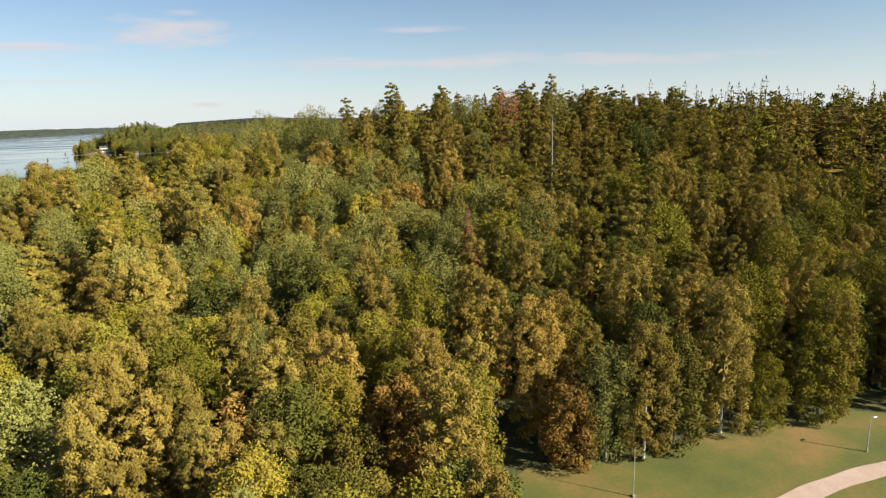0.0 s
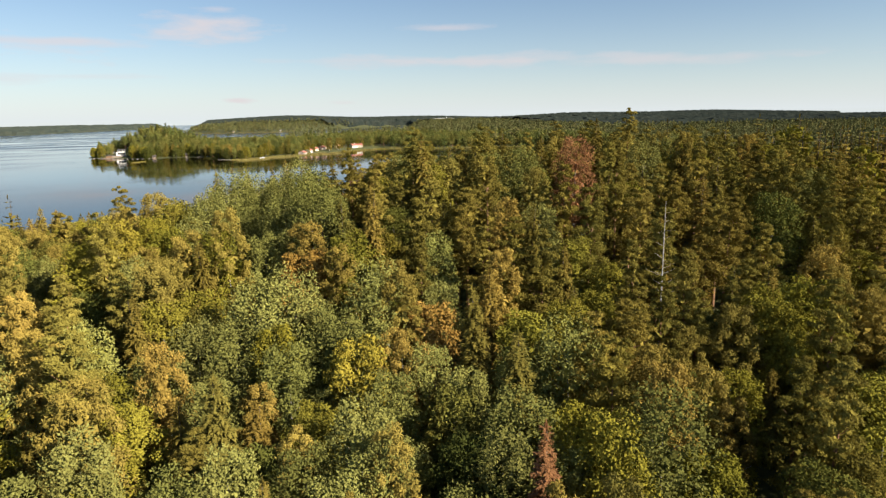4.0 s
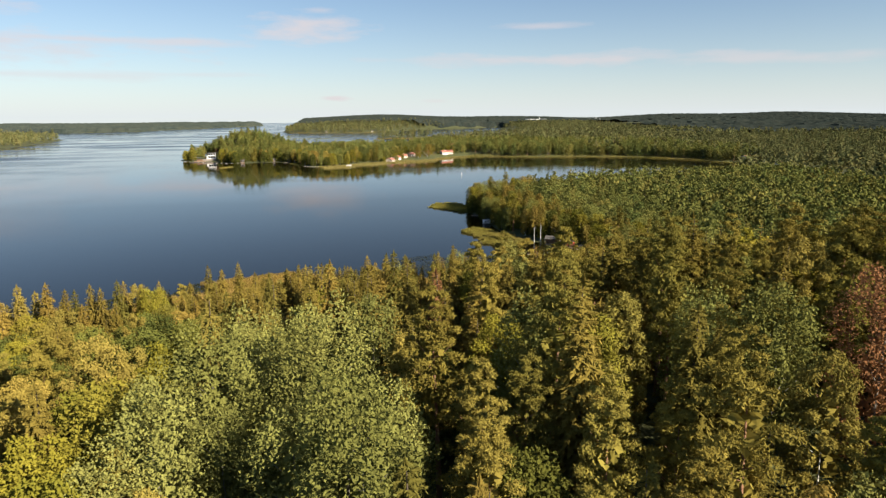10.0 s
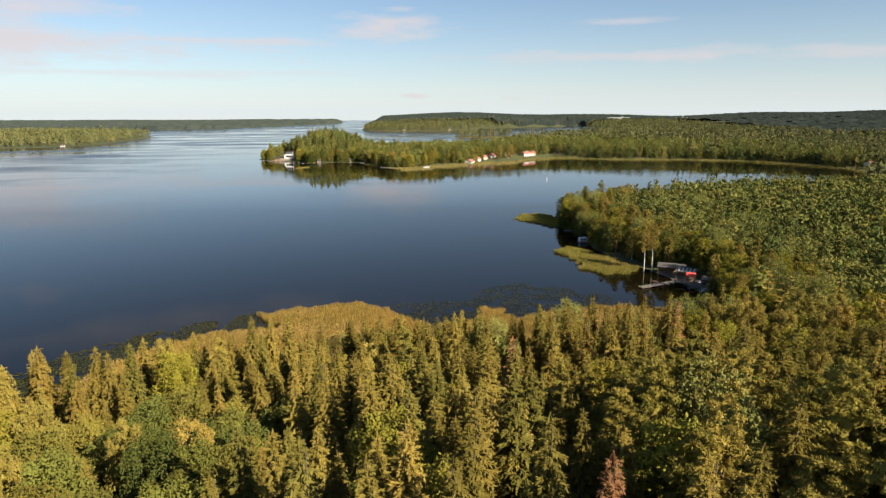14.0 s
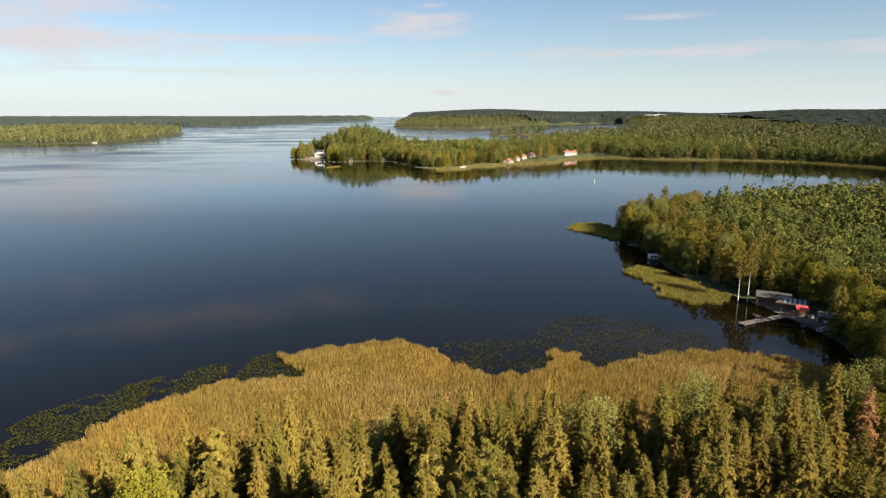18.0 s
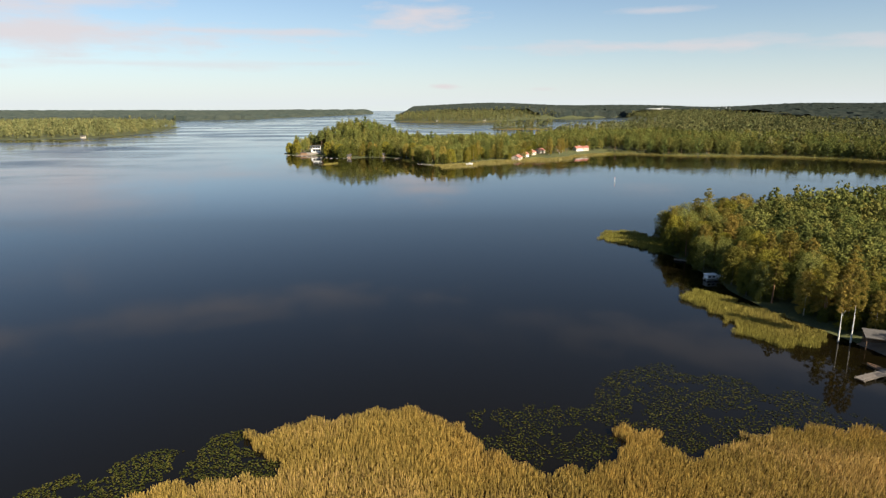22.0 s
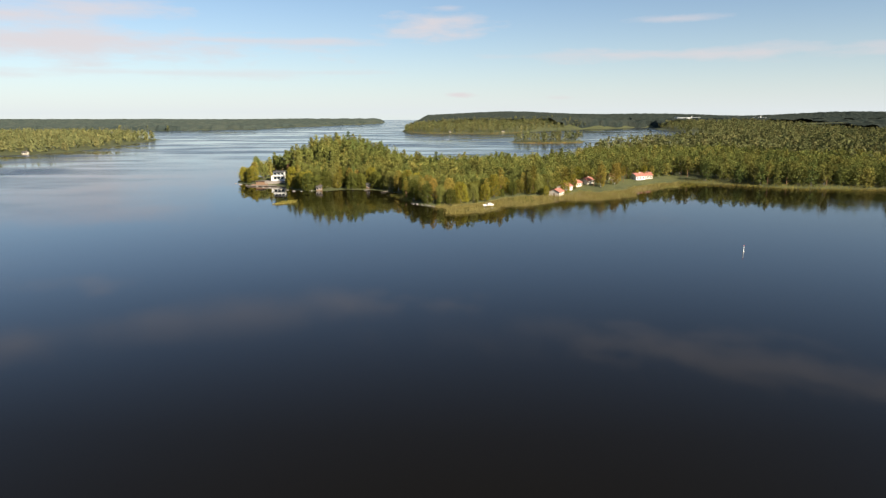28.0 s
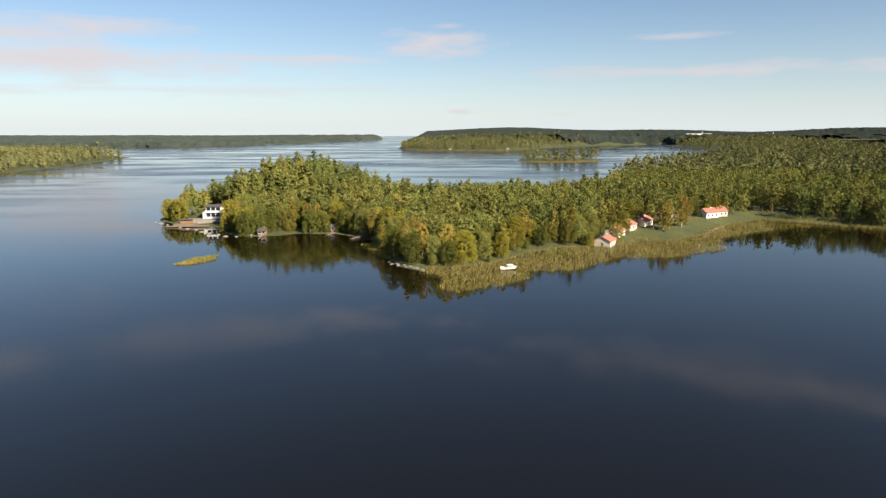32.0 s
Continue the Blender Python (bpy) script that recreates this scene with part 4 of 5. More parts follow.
reed_bed("reeds", "yellow reeds along the inner bay", ((168, 704), (200, 716), (249, 684), (318, 674), (372, 648), (404, 600), (424, 548), (402, 486), (420, 480), (450, 548), (440, 622), (398, 678), (328, 706), (251, 716), (202, 748), (181, 745)), 30000, 1.7, 6, GREEN_REED)
reed_bed("reeds", "reed strip before the small island", ((92, 1392), (130, 1374), (185, 1368), (228, 1392), (225, 1402), (180, 1384), (130, 1392)), 2500, 2.2, 7)
reed_bed("reeds", "pale reeds under the opposite shore", ((-150, 2010), (-90, 1912), (-5, 1874), (90, 1884), (174, 1950), (170, 1972), (90, 1906), (-5, 1896), (-88, 1936)), 4000, 4.0, 8)
reed_bed("reeds", "small reeds by the boulders", ((-45, 661), (-40, 668), (-28, 650), (-27, 628), (-33, 632), (-38, 646)), 2600, 1.0, 9, GREEN_REED)


def lily_pads(name, label, outline, count, seed):
    rng = np.random.default_rng(seed)
    p = np.array(outline, float)
    spots = rng.uniform(p.min(0), p.max(0), (count * 3, 2))
    edge = shore_distance(spots[:, 0], spots[:, 1], outline)
    gap = 0.5 * ripple(spots[:, 0] * 0.9, spots[:, 1] * 0.9, seed)
    spots = spots[(edge > 0) & (gap + np.clip(edge * 0.06, 0, 0.25) > 0.02)][:count]
    n = len(spots)
    a, r = np.arange(6) * np.pi / 3, rng.uniform(0.07, 0.17, n)
    x = spots[:, :1] + np.cos(a)[None] * r[:, None]
    y = spots[:, 1:] + np.sin(a)[None] * r[:, None]
    z = 0.02 + rng.uniform(0, 0.10, (n, 1)) + rng.normal(size=(n, 6)) * 0.04
    verts = np.stack([x, y, np.maximum(z, 0.008)], -1).reshape(-1, 3)
    me = mesh_of(name, verts, np.arange(6 * n).reshape(-1, 6), [PADS], tint=np.repeat(rng.uniform(0, 1, n), 6))
    tagged(new(name, me), label, "water lilies", kind="stuff")


lily_pads("lily_pads", "belt of floating lily pads outside the reeds", ((-92, 62), (-77, 100), (-68, 111), (-56, 122), (-38, 132), (-28, 122), (-28, 115), (-44, 114), (-54, 107), (-62, 93), (-80, 64)), 18000, 41)
lily_pads("lily_pads", "loose lily pads in front of the reed bay", ((1, 138), (13, 143), (23, 139), (29, 152), (40, 163), (54, 154), (66, 146), (74, 132), (50, 126), (36, 122), (28, 132), (22, 118), (10, 118), (3, 126)), 7000, 42)


# ---- lawn, paths, lamp ----
def draped(name, label, category, mat, points, width, lift, kind="structure"):
    """A strip laid on the ground along a curve."""
    pts = np.array(points, float)
    t = np.linspace(0, len(pts) - 1, 60)
    line = np.stack([np.interp(t, np.arange(len(pts)), pts[:, k]) for k in (0, 1)], 1)
    line = np.stack([np.convolve(np.pad(line[:, k], 4, "edge"), np.ones(9) / 9, "valid") for k in (0, 1)], 1)
    way = unit(np.gradient(line, axis=0))
    side = np.stack([way[:, 1], -way[:, 0]], 1)
    n = 7
    verts, faces = [], []
    for i, (p, s) in enumerate(zip(line, side)):
        wide = width * (1 + 0.06 * math.sin(i * 0.9))
        for k in range(n):
            x, y = p + s * wide * (k / (n - 1) - 0.5)
            verts.append((x, y, height(x, y) + lift))
    for i in range(len(line) - 1):
        for k in range(n - 1):
            a = i * n + k
            faces.append((a, a + n, a + n + 1, a + 1))
    return tagged(new(name, mesh_of(name, verts, faces, [mat], smooth=True)), label, category, kind=kind)


draped("lawn", "mown lawn with dry yellow patches below the trees", "grass", LAWN, ((4, -139), (22, -140), (42, -141), (70, -148)), 24, 0.06)
draped("gravel_path", "pale pinkish gravel path curving across the lawn", "path", GRAVEL, ((-8, -150), (8, -146), (20, -142.6), (30, -140.4), (38, -139.6), (46, -139.8), (58, -142), (72, -148)), 2.0, 0.12)
draped("gravel_path", "pale gravel path between the trees", "path", GRAVEL, ((-34, -122), (-33, -110), (-32, -98), (-30, -88)), 3.0, 0.06)

DIRT = rough_material("trodden earth", (0.13, 0.09, 0.06), (0.26, 0.19, 0.13), 0.6, 0.95, 0.5)
draped("yard", "trodden bare earth of the boat yard", "ground", DIRT, ((95, 172), (98, 163), (100, 155), (104, 146)), 7, 0.08)


def street_lamp(x, y, tall):
    z = height(x, y)
    lamp = new("street_lamp")
    lamp.location = (x, y, z)
    part("pole", rod(rod(bmesh.new(), (0, 0, -0.1), (0, 0, tall), 0.07, 0.045, 8), (0, 0, 0), (0, 0, 0.5), 0.10, 0.09, 8), METAL, lamp)
    part("lamp_head", box(rod(bmesh.new(), (0, 0, tall - 0.05), (0.5, 0, tall + 0.1), 0.03), 0.25, -0.1, tall + 0.06, 0.8, 0.1, tall + 0.16, bevel=0.02), METAL, lamp)
    tagged(lamp, "slim grey metal park lamp on the lawn", "lamp")


street_lamp(45, -137, 3.6)


def flag_pole(x, y, tall):
    pole = new("pole")
    pole.location = (x, y, height(x, y))
    part("mast", rod(bmesh.new(), (0, 0, -0.1), (0, 0, tall), 0.05, 0.025, 8), METAL, pole)
    part("foot", boxed(-0.15, -0.15, 0, 0.15, 0.15, 0.25, bevel=0.03), ROCK, pole)
    tagged(pole, "thin grey metal pole standing on the dry grass", "pole")


flag_pole(19, -134.5, 5.0)


def snag(x, y, tall, seed):
    rng = np.random.default_rng(seed)
    v, f = trunk_shape("snag", rng, tall, 6)
    tree = new("dead_tree", mesh_of("dead_tree", v, f, [BARK["snag"]], smooth=True))
    tree.location = (x, y, height(x, y) - 0.2)
    tagged(tree, "bare bleached dead tree among the pines", "tree")


snag(46, -72, 25.5, 1), snag(-20, -84, 16, 2), snag(28, 12, 17, 4)


def bare_birch(x, y, tall, seed):
    """A birch whose white stem is bare up to its high, narrow crown."""
    tree = new("tall_birch")
    tree.matrix_world = pose(x, y, height(x, y) - 0.15, 0, 0, seed * 50)
    v, f = trunk_shape("birch", np.random.default_rng(seed), tall * 1.1, 8)
    new("trunk", mesh_of("trunk", v, f, [BARK["birch"]], smooth=True)).parent = tree
    crown = new("crown", PATTERNS["birch"][seed % 4][1])
    crown.parent = tree
    crown.matrix_local = Matrix.LocRotScale((0, 0, tall * 0.42), None, (0.62, 0.62, tall * 0.58 / 17))
    tagged(tree, "tall birch with a bare white trunk beside the boat yard", "tree", "birches by the boat yard")


bare_birch(89.4, 172, 17, 1), bare_birch(92, 171.5, 18, 2)


# ---- houses ----
def gable_house(x, y, turn, w, d, tall, roof_rise, wall_mat, roof_mat, label, windows=3, z=None, door=True):
    """w: along the ridge. A walled body with gables, two roof slopes, windows with frames, a door and a chimney."""
    home = new("house")
    base = height(x, y) - 0.2 if z is None else z
    home.matrix_world = Matrix.LocRotScale((x, y, base), Euler((0, 0, radians(turn))), None)
    bm = bmesh.new()
    prof = ((-d / 2, 0), (d / 2, 0), (d / 2, tall), (0, tall + roof_rise), (-d / 2, tall))
    ends = [[bm.verts.new((sx * w / 2, py, pz)) for py, pz in prof] for sx in (-1, 1)]
    bm.faces.new(ends[0][::-1]), bm.faces.new(ends[1])
    for k in range(5):
        a, b = k, (k + 1) % 5
        bm.faces.new((ends[0][a], ends[0][b], ends[1][b], ends[1][a]))
    part("wall", bm, wall_mat, home)
    slope = math.hypot(d / 2, roof_rise)
    for sy in (-1, 1):
        bm = bmesh.new()
        # one slab, its upper face stepped in eight courses of tiles
        step = (slope + 0.57) / 8
        line = [(-0.55, 0.06), (slope + 0.02, 0.06)]
        for r in range(7, -1, -1):
            line += [(-0.55 + (r + 1) * step, 0.21), (-0.55 + r * step, 0.29)]
        rims = [[bm.verts.new((sx * (w / 2 + 0.4), py, pz)) for py, pz in line] for sx in (-1, 1)]
        bm.faces.new(rims[0][::-1]), bm.faces.new(rims[1])
        for k in range(len(line)):
            a, b = k, (k + 1) % len(line)
            bm.faces.new((rims[0][a], rims[0][b], rims[1][b], rims[1][a]))
        tilt = math.atan2(roof_rise, d / 2)
        bmesh.ops.transform(bm, verts=bm.verts, matrix=Matrix.Translation((0, sy * d / 2, tall)) @ Matrix.Rotation(0 if sy < 0 else math.pi, 4, "Z") @ Matrix.Rotation(tilt, 4, "X"))
        part("roof", bm, roof_mat, home)
    part("chimney", box(boxed(w * 0.15, -0.35, tall + roof_rise * 0.5, w * 0.15 + 0.7, 0.35, tall + roof_rise + 0.7), w * 0.15 - 0.06, -0.41, tall + roof_rise + 0.6, w * 0.15 + 0.76, 0.41, tall + roof_rise + 0.75), wall_mat, home)
    for sy in (-1, 1):
        for k in range(windows):
            cx = -w / 2 + (k + 0.5) * w / windows
            lo, hi = (1.0, 2.3) if tall < 4 else (3.6, 4.9)
            fr = bmesh.new()
            for a in ((cx - 0.7, lo - 0.1, cx - 0.58, hi + 0.1), (cx + 0.58, lo - 0.1, cx + 0.7, hi + 0.1), (cx - 0.58, lo - 0.1, cx + 0.58, lo + 0.02), (cx - 0.58, hi - 0.02, cx + 0.58, hi + 0.1)):
                box(fr, a[0], min(sy * d / 2, sy * (d / 2 + 0.07)), a[1], a[2], max(sy * d / 2, sy * (d / 2 + 0.07)), a[3])
            window = part("window_frame", fr, WHITE, home)
            part("pane", boxed(cx - 0.58, min(sy * d / 2, sy * (d / 2 + 0.03)), lo + 0.02, cx + 0.58, max(sy * d / 2, sy * (d / 2 + 0.03)), hi - 0.02), GLASS, window)
    if door:
        part("door", boxed(-w / 2 - 0.06, -0.5, 0.3, -w / 2, 0.5, 2.35, bevel=0.02), WOOD_BROWN, home)
    return tagged(home, label, "house")


for k, (x, y, turn, w, d, tall, rise) in enumerate(((70, 662, 62, 10, 7.5, 3.0, 1.9), (79, 681, 58, 9, 7.5, 3.0, 1.8), (88, 694, 52, 9, 7.5, 3.0, 1.8), (98, 701, 48, 9, 7.5, 3.0, 1.8), (107, 715, 45, 8, 7.5, 3.0, 1.8), (120, 724, 40, 9, 7.5, 3.0, 1.8),
                                                    (145, 735, 25, 9, 7.5, 3.2, 2.0), (153, 741, 15, 8, 7.5, 3.2, 2.0), (108, 838, 10, 8, 7.5, 4.4, 2.2), (148, 851, 20, 12, 8, 3.4, 2.2), (163, 856, 15, 10, 8, 3.4, 2.2), (202, 903, 20, 14, 9, 4.5, 2.4))):
    gable_house(x, y, turn, w, d, tall, rise, WHITE if k in (1, 6, 8, 10, 11) else CREAM, RED_TILE, "low house with a red tiled roof among garden trees")
for x, y, turn in ((160, 815, 25), (170, 819, 20), (117, 847, -15), (78, 784, 30), (-2, 759, 0)):
    gable_house(x, y, turn, 8, 7, 6.0, 2.3, WHITE, RED_TILE if x > 100 else DARK_ROOF, "white two-storey house half hidden by trees")
for x, y, turn, w, mat, lab in ((-64, 700, 10, 5, WOOD_BROWN, "small brown sauna cabin on the shore"), (-45, 691, -15, 7, WOOD_GREY, "grey boathouse at the water's edge"), (-100, 690, 5, 4, WOOD_BROWN, "small shed on the rocky shore")):
    gable_house(x, y, turn, w, 4.5, 2.4, 1.3, mat, DARK_ROOF, lab, 2)
for x, y in ((425, 675), (450, 615), (455, 560), (500, 800), (640, 920), (430, 470)):
    gable_house(x, y, 30, 11, 8, 3.4, 2.0, WHITE, DARK_ROOF if x > 460 else RED_TILE, "white house beyond the reedy bay")
for x, y in ((-612, 1118), (-20, 1921), (120, 1946), (255, 1316)):
    gable_house(x, y, 10, 7, 5, 2.4, 1.6, CREAM, DARK_ROOF, "distant pale shore house", 3)


def modern_house():
    """White flat-roofed villa with dark window bands on a stone terrace."""
    home = new("villa")
    home.matrix_world = pose(-143, 735, 3.6, 0, 0, 8)
    part("lower_storey", boxed(-5, -3.5, -2.5, 5.2, 5, 3.0, bevel=0.03), WHITE, home)
    part("upper_storey", boxed(-3.2, -2.8, 3.0, 5.2, 5, 6.2, bevel=0.03), WHITE, home)
    part("roof", box(boxed(-3.7, -3.9, 6.2, 5.7, 5.4, 6.5), -3.5, -3.7, 6.5, 5.5, 5.2, 6.58), DARK_ROOF, home)
    part("balcony", box(boxed(-3.4, -4.6, 2.9, 5.4, -2.8, 3.1), -3.4, -4.6, 3.1, 5.4, -4.54, 4.0), WHITE, home)
    for k in range(3):
        x = -2.9 + k * 2.7
        for lo, y in ((3.4, -2.8), (0.3, -3.5)):
            frame_mesh = bmesh.new()
            for a, b in ((x, x + 0.1), (x + 2.2, x + 2.3)):
                box(frame_mesh, a, y - 0.06, lo, b, y, lo + 2.3)
            box(frame_mesh, x + 0.1, y - 0.06, lo, x + 2.2, y, lo + 0.1), box(frame_mesh, x + 0.1, y - 0.06, lo + 2.2, x + 2.2, y, lo + 2.3)
            w = part("window_frame", frame_mesh, DARK_ROOF, home)
            part("pane", boxed(x + 0.1, y - 0.03, lo + 0.1, x + 2.2, y, lo + 2.2), GLASS, w)
    tagged(home, "white modern two-storey villa with dark window bands", "house")
    terrace = new("terrace")
    terrace.matrix_world = pose(-149, 728, 0.3, 0, 0, 8)
    part("stone_wall", boxed(-7, -2, -0.8, 13, 6, 2.6, bevel=0.15), ROCK, terrace)
    part("deck", boxed(-12, -8, -0.2, 0, -2, 0.9, bevel=0.03), WOOD_BROWN, terrace)
    part("sauna_wall", boxed(-9, -4.5, 0.9, -2.5, -2.05, 3.1, bevel=0.03), WOOD_BROWN, terrace)
    part("sauna_roof", boxed(-9.6, -5.4, 3.1, -2, -1.9, 3.32, bevel=0.03), DARK_ROOF, terrace)
    part("landing", boxed(-15, -11, 0.0, 8, -8.05, 0.35, bevel=0.03), WOOD_GREY, terrace)
    tagged(terrace, "stone and timber terrace stepping down to the water", "terrace")


modern_house()


# ---- boats, jetties, boat yard ----
def hull(bm, length, beam, deep, z0=0.0):
    """An open boat's hull, bow to +x."""
    rows = []
    for u in np.linspace(0, 1, 7):
        half = beam / 2 * (1 - max(0, (u - 0.45) / 0.55) ** 2.2) * (0.86 + 0.14 * min(1, u * 4))
        x, lift = (u - 0.5) * length, 0.18 * u * u
        rows.append([bm.verts.new((x, s * half * k, z0 + h + lift)) for s, k, h in ((-1, 1, deep), (-1, 0.75, 0.12), (0, 0, 0), (1, 0.75, 0.12), (1, 1, deep), (1, 0.85, deep - 0.03), (1, 0.6, 0.2), (-1, 0.6, 0.2), (-1, 0.85, deep - 0.03))])
    for a, b in zip(rows, rows[1:]):
        for k in range(9):
            bm.faces.new((a[k], a[(k + 1) % 9], b[(k + 1) % 9], b[k]))
    bm.faces.new(rows[0])
    return bm


def rowing_boat(x, y, turn, length, mat, label):
    boat = new("rowing_boat")
    boat.matrix_world = pose(x, y, -0.08, 0, 0, turn)
    part("hull", hull(bmesh.new(), length, length * 0.34, 0.55), mat, boat)
    for u in (-0.25, 0.1):
        part("thwart", boxed(u * length - 0.12, -length * 0.14, 0.36, u * length + 0.12, length * 0.14, 0.40), WOOD_BROWN, boat)
    part("outboard_motor", box(boxed(-length / 2 - 0.3, -0.15, 0.35, -length / 2 + 0.05, 0.15, 0.95, bevel=0.05), -length / 2 - 0.2, -0.05, -0.2, -length / 2 - 0.05, 0.05, 0.35), DARK_ROOF, boat)
    tagged(boat, label, "boat", "boats at the yard")


def cabin_boat(x, y, z, turn):
    boat = new("cabin_boat")
    boat.matrix_world = pose(x, y, z, 0, 0, turn)
    part("hull", hull(bmesh.new(), 6.2, 2.3, 1.0), WHITE, boat)
    part("cabin", boxed(-0.6, -0.8, 0.7, 1.7, 0.8, 1.75, bevel=0.12), WHITE, boat)
    part("cabin_roof", boxed(-0.9, -0.88, 1.75, 1.6, 0.88, 1.85, bevel=0.03), WHITE, boat)
    for sy in (-1, 1):
        part("window", boxed(-0.4, sy * 0.8 - 0.02, 1.2, 1.4, sy * 0.8 + 0.02, 1.6), GLASS, boat)
    part("windscreen", boxed(1.66, -0.65, 1.2, 1.72, 0.65, 1.6), GLASS, boat)
    tagged(boat, "white cabin motorboat lying in the reeds", "boat")


cabin_boat(21, 609, 0.3, 15)


def houseboat(x, y, turn):
    boat = new("houseboat")
    boat.matrix_world = pose(x, y, 0, 0, 0, turn)
    for sy in (-1, 1):
        part("pontoon", rod(bmesh.new(), (-3.2, sy * 0.9, 0.15), (3.2, sy * 0.9, 0.15), 0.32, sides=10), METAL, boat)
    part("deck", boxed(-3.3, -1.3, 0.42, 3.4, 1.3, 0.56, bevel=0.02), WOOD_GREY, boat)
    part("cabin", boxed(-3.1, -1.15, 0.56, 0.2, 1.15, 1.75, bevel=0.05), WHITE, boat)
    part("cabin_roof", boxed(-3.3, -1.3, 1.75, 0.4, 1.3, 1.86, bevel=0.03), WHITE, boat)
    part("canopy", box(box(boxed(0.5, -1.2, 1.0, 3.2, 1.2, 1.08, bevel=0.02), 0.5, -1.2, 0.56, 0.58, -1.12, 1.0), 3.12, 1.12, 0.56, 3.2, 1.2, 1.0), WHITE, boat)
    for cx in (-2.4, -1.0):
        part("window", boxed(cx - 0.4, -1.18, 1.0, cx + 0.4, -1.13, 1.45), GLASS, boat)
    tagged(boat, "white floating boathouse with a flat roof by the wooded shore", "boat")


houseboat(83, 226, 8)


def jetty(name, label, a, b, width, z=0.45):
    a, b = Vector((*a, 0)), Vector((*b, 0))
    deck = new(name)
    deck.matrix_world = Matrix.LocRotScale((a.x, a.y, z), Euler((0, 0, math.atan2(b.y - a.y, b.x - a.x))), None)
    length = (b - a).length
    shared = None
    for k in range(int(length / 0.3)):
        if shared is None:
            plank = part("plank", boxed(0, -width / 2, 0, 0.26, width / 2, 0.05, bevel=0.01), WOOD_GREY, deck)
            shared = plank.data
        else:
            plank = new("plank", shared)
            plank.parent = deck
            plank.location = (k * 0.3, RNG.normal() * 0.02, RNG.normal() * 0.006)
    for sy in (-1, 1):
        part("beam", boxed(0, sy * width * 0.4 - 0.07, -0.2, length, sy * width * 0.4 + 0.07, -0.01), WOOD_GREY, deck)
        for u in np.arange(0.4, length, 3.0):
            part("post", rod(bmesh.new(), (u, sy * width * 0.46, -1.6), (u, sy * width * 0.46, 0.35), 0.08), WOOD_GREY, deck)
    tagged(deck, label, "jetty")


jetty("jetty", "long grey plank jetty at the boat yard", (80.5, 150.5), (95.5, 157), 2.2)
jetty("jetty", "plank walkway along the boat yard", (95, 157), (104, 143.5), 1.8)
jetty("jetty", "short jetty at the point", (84, 248), (79, 251), 1.4)
jetty("jetty", "small jetty by the sauna cabin", (-64, 697), (-66, 687), 1.6)
jetty("jetty", "small jetty by the grey boathouse", (-46, 688), (-52, 677), 1.6)


def shelter(x, y, turn, w, d, tall, roof_mat, label, lean=0.35, bars=0):
    hut = new("shelter")
    hut.matrix_world = pose(x, y, max(height(x, y), 0.5), 0, 0, turn)
    for sx in (-1, 1):
        for sy in (-1, 1):
            part("post", boxed(sx * w / 2 - 0.08, sy * d / 2 - 0.08, -0.6, sx * w / 2 + 0.08, sy * d / 2 + 0.08, tall + lean * sy * 0.5), WOOD_BROWN, hut)
    part("back_wall", boxed(-w / 2 + 0.1, d / 2 - 0.3, -0.5, w / 2 - 0.1, d / 2 - 0.2, tall - 0.05), WOOD_BROWN, hut)
    bm = boxed(-w / 2 - 0.4, -d / 2 - 0.4, tall, w / 2 + 0.4, d / 2 + 0.4, tall + 0.14)
    bmesh.ops.transform(bm, verts=bm.verts, matrix=Matrix.Translation((0, 0, lean * 0.3)) @ Matrix.Rotation(math.atan2(lean, d), 4, "X"))
    part("roof", bm, roof_mat, hut)
    for k in range(bars):
        bm = boxed(-w / 2 + (k + 0.3) * w / bars, -d / 2, tall + 0.2, -w / 2 + (k + 0.85) * w / bars, d / 2, tall + 0.28)
        bmesh.ops.transform(bm, verts=bm.verts, matrix=Matrix.Translation((0, 0, lean * 0.3)) @ Matrix.Rotation(math.atan2(lean, d), 4, "X"))
        part("panel", bm, METAL, hut)
    part("table", boxed(-0.8, -0.4, 0.68, 0.8, 0.4, 0.75, bevel=0.01), WOOD_GREY, hut)
    tagged(hut, label, "shelter")


shelter(97.5, 167.5, -25, 8.5, 5, 2.6, DARK_ROOF, "long open shed with a dark felt roof at the boat yard")
shelter(100, 161, -30, 6.0, 3.6, 2.5, DARK_ROOF, "dark shelter roof with pale panels", 0.4, 5)
shelter(99.6, 156.5, -20, 2.2, 1.8, 2.3, RED_PAINT, "small shelter with a bright red roof", 0.5)
shelter(104, 150, -35, 6.0, 3.0, 2.2, WOOD_GREY, "weathered open boat shelter", 0.2)
rowing_boat(100, 146.5, 30, 4.6, WHITE, "white open motorboat tied to the walkway")
rowing_boat(97.5, 149.5, 25, 4.2, WOOD_GREY, "grey rowing boat tied to the walkway")
rowing_boat(103.2, 141.5, 40, 4.8, WHITE, "white open motorboat at the end of the walkway")
rowing_boat(88, 156.5, 110, 4.2, WOOD_BROWN, "brown rowing boat beside the jetty")
cabin_boat(106, 139.5, -0.15, 60)


def crate(x, y, turn, w, d, h, mat, label):
    thing = new("crate")
    thing.matrix_world = pose(x, y, max(height(x, y), 0.52), 0, 0, turn)
    part("box", boxed(-w / 2, -d / 2, -0.25, w / 2, d / 2, h, bevel=0.03), mat, thing)
    part("lid", boxed(-w / 2 - 0.04, -d / 2 - 0.04, h, w / 2 + 0.04, d / 2 + 0.04, h + 0.06, bevel=0.02), mat, thing)
    tagged(thing, label, "box")


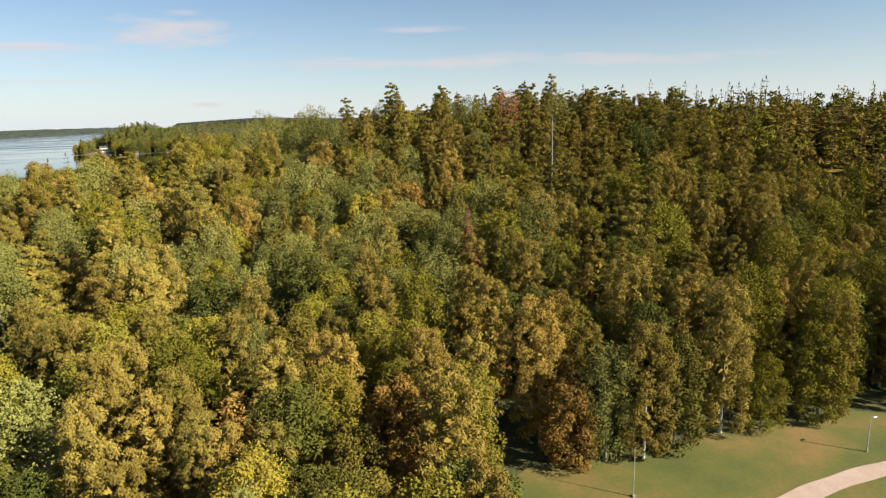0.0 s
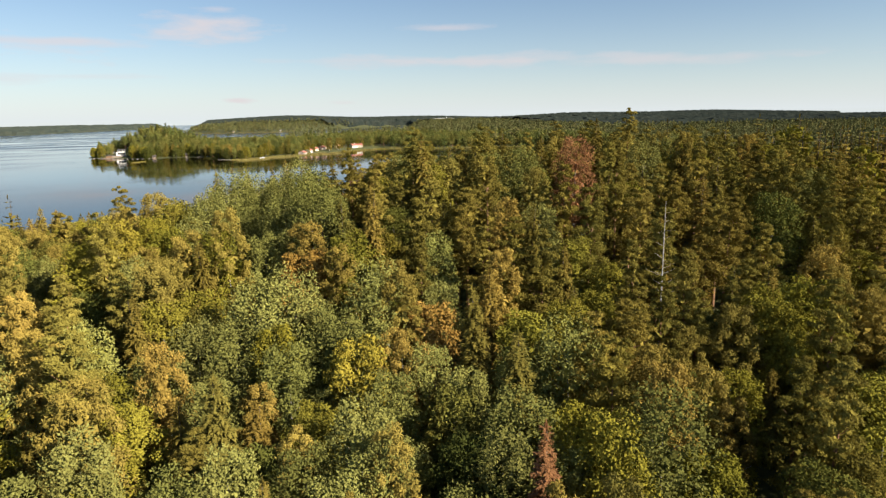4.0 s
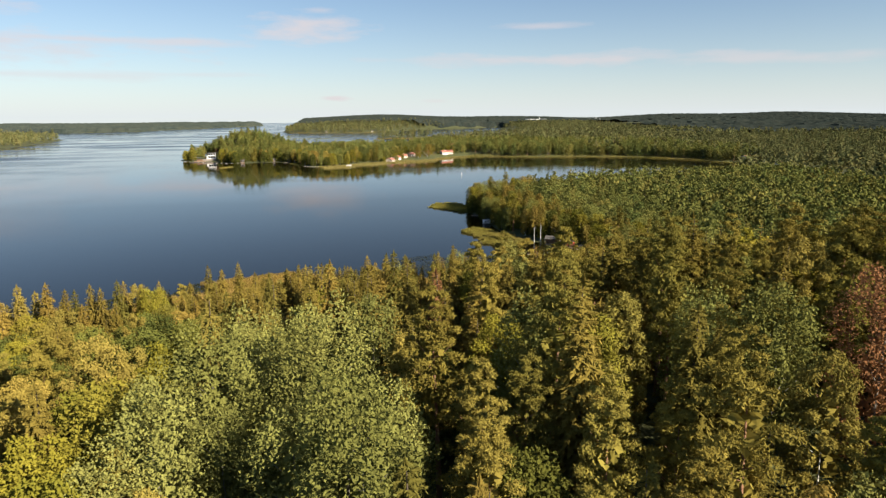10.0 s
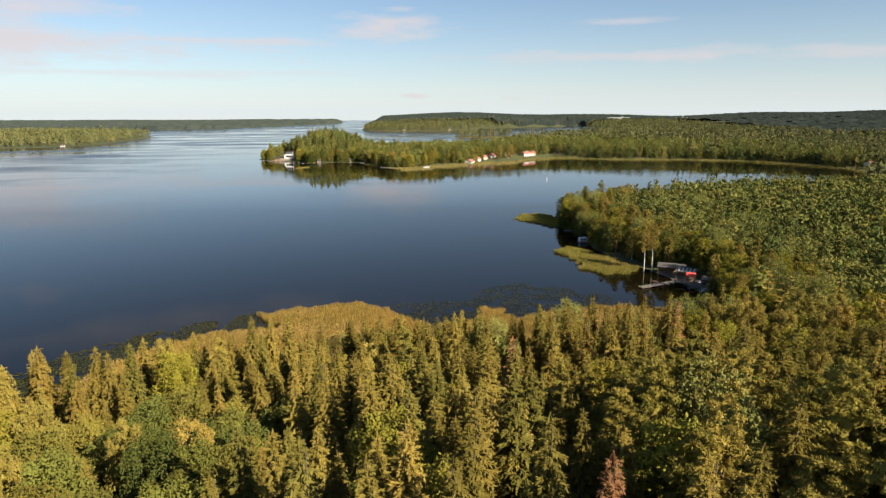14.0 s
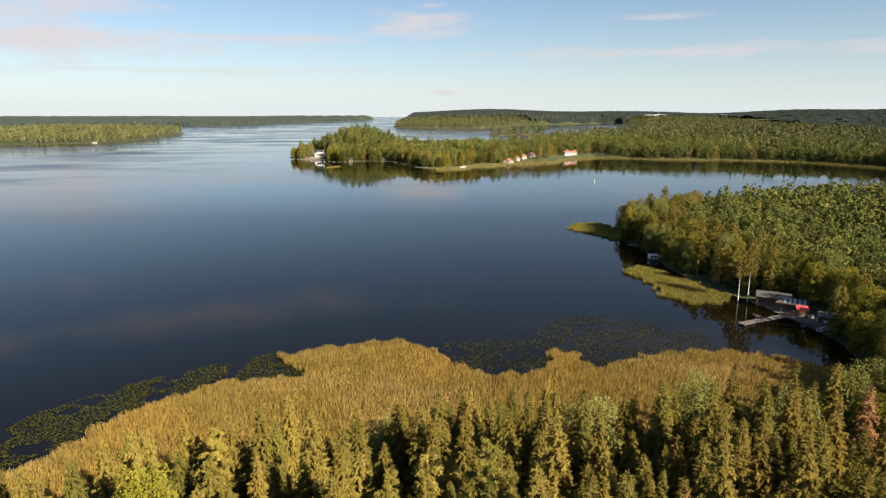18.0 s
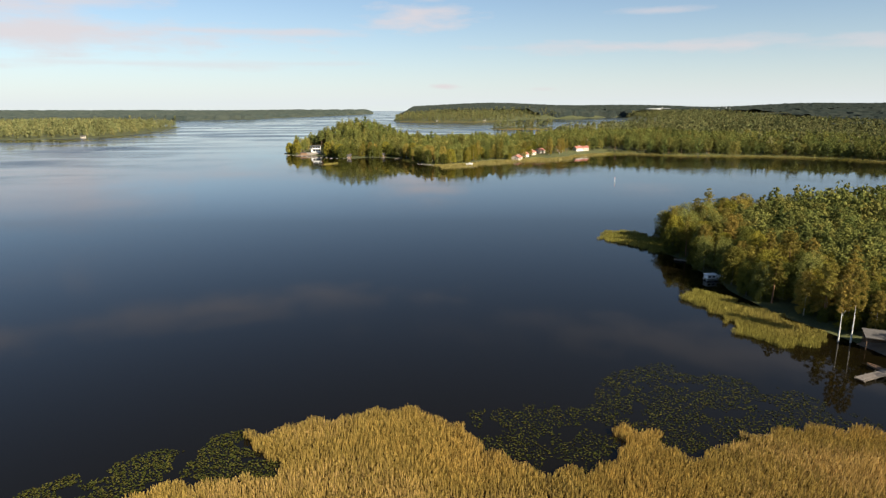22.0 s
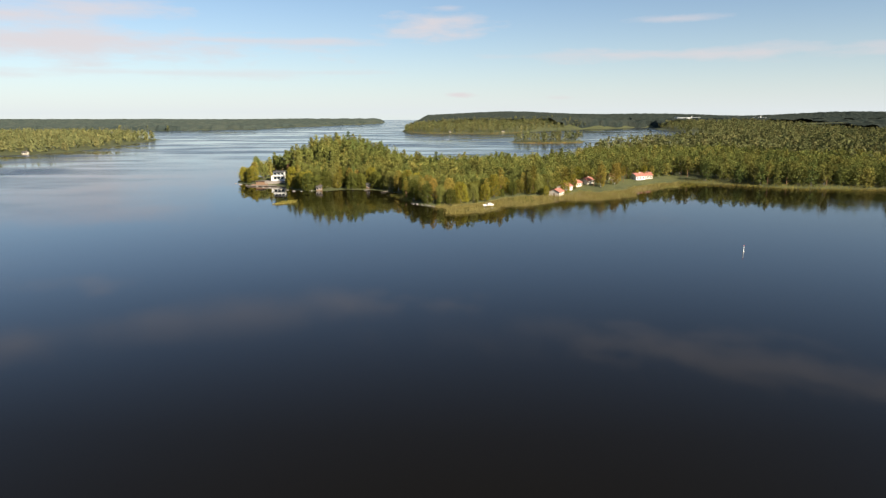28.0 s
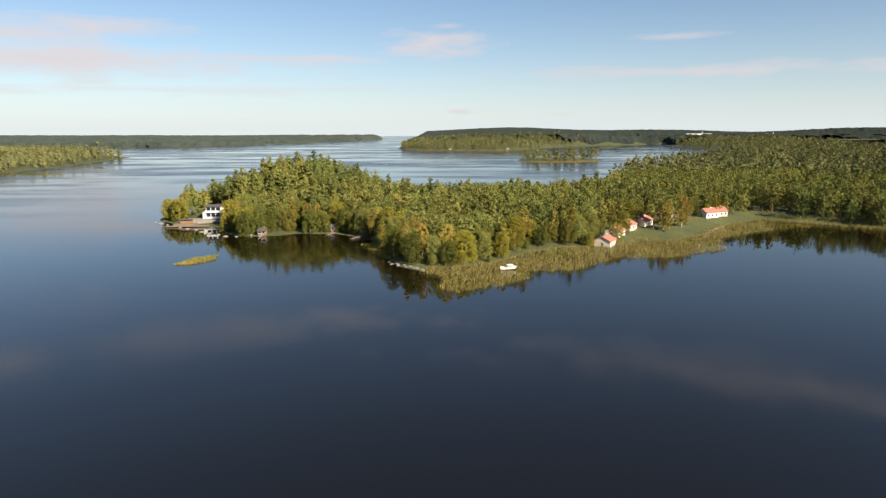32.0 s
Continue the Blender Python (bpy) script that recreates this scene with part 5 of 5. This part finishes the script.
for k in range(9):
    mat, word = ((WHITE, "white"), (WOOD_GREY, "grey wooden"), (METAL, "grey metal"))[k % 3]
    crate(100.5 + 1.3 * math.cos(k * 2.4) + k * 0.55, 155 - k * 1.1 + 1.0 * math.sin(k * 1.7), k * 37, 0.7 + 0.1 * (k % 4), 0.6, 0.5 + 0.12 * (k % 3), mat, f"{word} storage box on the boat yard")


def rock(x, y, size, seed):
    rng = np.random.default_rng(seed)
    bm = bmesh.new()
    bmesh.ops.create_icosphere(bm, subdivisions=2, radius=size)
    for v in bm.verts:
        v.co *= 1 + 0.35 * noise.noise(v.co * (1.2 / size) + Vector((seed * 3.1, 0, 0)))
        v.co.z *= 0.4
    ob = part("boulder", bm, ROCK)
    ob.matrix_world = pose(x, y, max(height(x, y), -0.1) + size * 0.1, 0, 0, rng.uniform(0, 360))
    tagged(ob, "grey lichen-spotted boulder on the shore", "rock")


for k in range(16):
    rock(-27 + k * 1.0 + math.sin(k * 2.3) * 0.8, 622 - k * 0.9 + math.cos(k * 1.9) * 1.2, 0.7 + 0.3 * math.sin(k * 3.1) ** 2, k)
for k in range(14):
    rock(-100 - k * 6.0, 686 + max(0, k - 3) * 4.9 + math.sin(k * 2.0) * 1.2, 0.9 + 0.6 * math.sin(k * 1.7) ** 2, 30 + k)


def spar_buoy(x, y):
    buoy = new("spar_buoy")
    buoy.location = (x, y, 0)
    part("float", rod(bmesh.new(), (0, 0, -0.6), (0, 0, 0.5), 0.28, 0.28, 12), WHITE, buoy)
    part("pole", rod(bmesh.new(), (0, 0, 0.5), (0, 0, 2.6), 0.14, 0.12, 10), WHITE, buoy)
    part("cap", rod(bmesh.new(), (0, 0, 2.6), (0, 0, 3.0), 0.18, 0.02, 10), RED_PAINT, buoy)
    tagged(buoy, "white spar buoy with a red cap on the lake", "buoy")


spar_buoy(119, 482)


def far_hall(x, y, w, d, h, label):
    hall = new("industrial_hall")
    hall.location = (x, y, height(x, y))
    part("wall", boxed(-w / 2, -d / 2, -2, w / 2, d / 2, h, bevel=0.2), WHITE, hall)
    part("roof", boxed(-w / 2 - 1, -d / 2 - 1, h, w / 2 + 1, d / 2 + 1, h + 1, bevel=0.2), METAL, hall)
    for k in range(6):
        part("window", boxed(-w / 2 + (k + 0.2) * w / 6, -d / 2 - 0.2, h * 0.5, -w / 2 + (k + 0.8) * w / 6, -d / 2, h * 0.75), GLASS, hall)
    part("chimney", rod(bmesh.new(), (w * 0.2, 0, h), (w * 0.2, 0, h + 9), 1.6, 1.2, 10), WHITE, hall)
    tagged(hall, label, "building")


far_hall(1120, 3420, 110, 50, 15, "long pale industrial hall beyond the far lake")
far_hall(1500, 3500, 60, 40, 12, "pale hall on the distant ridge")
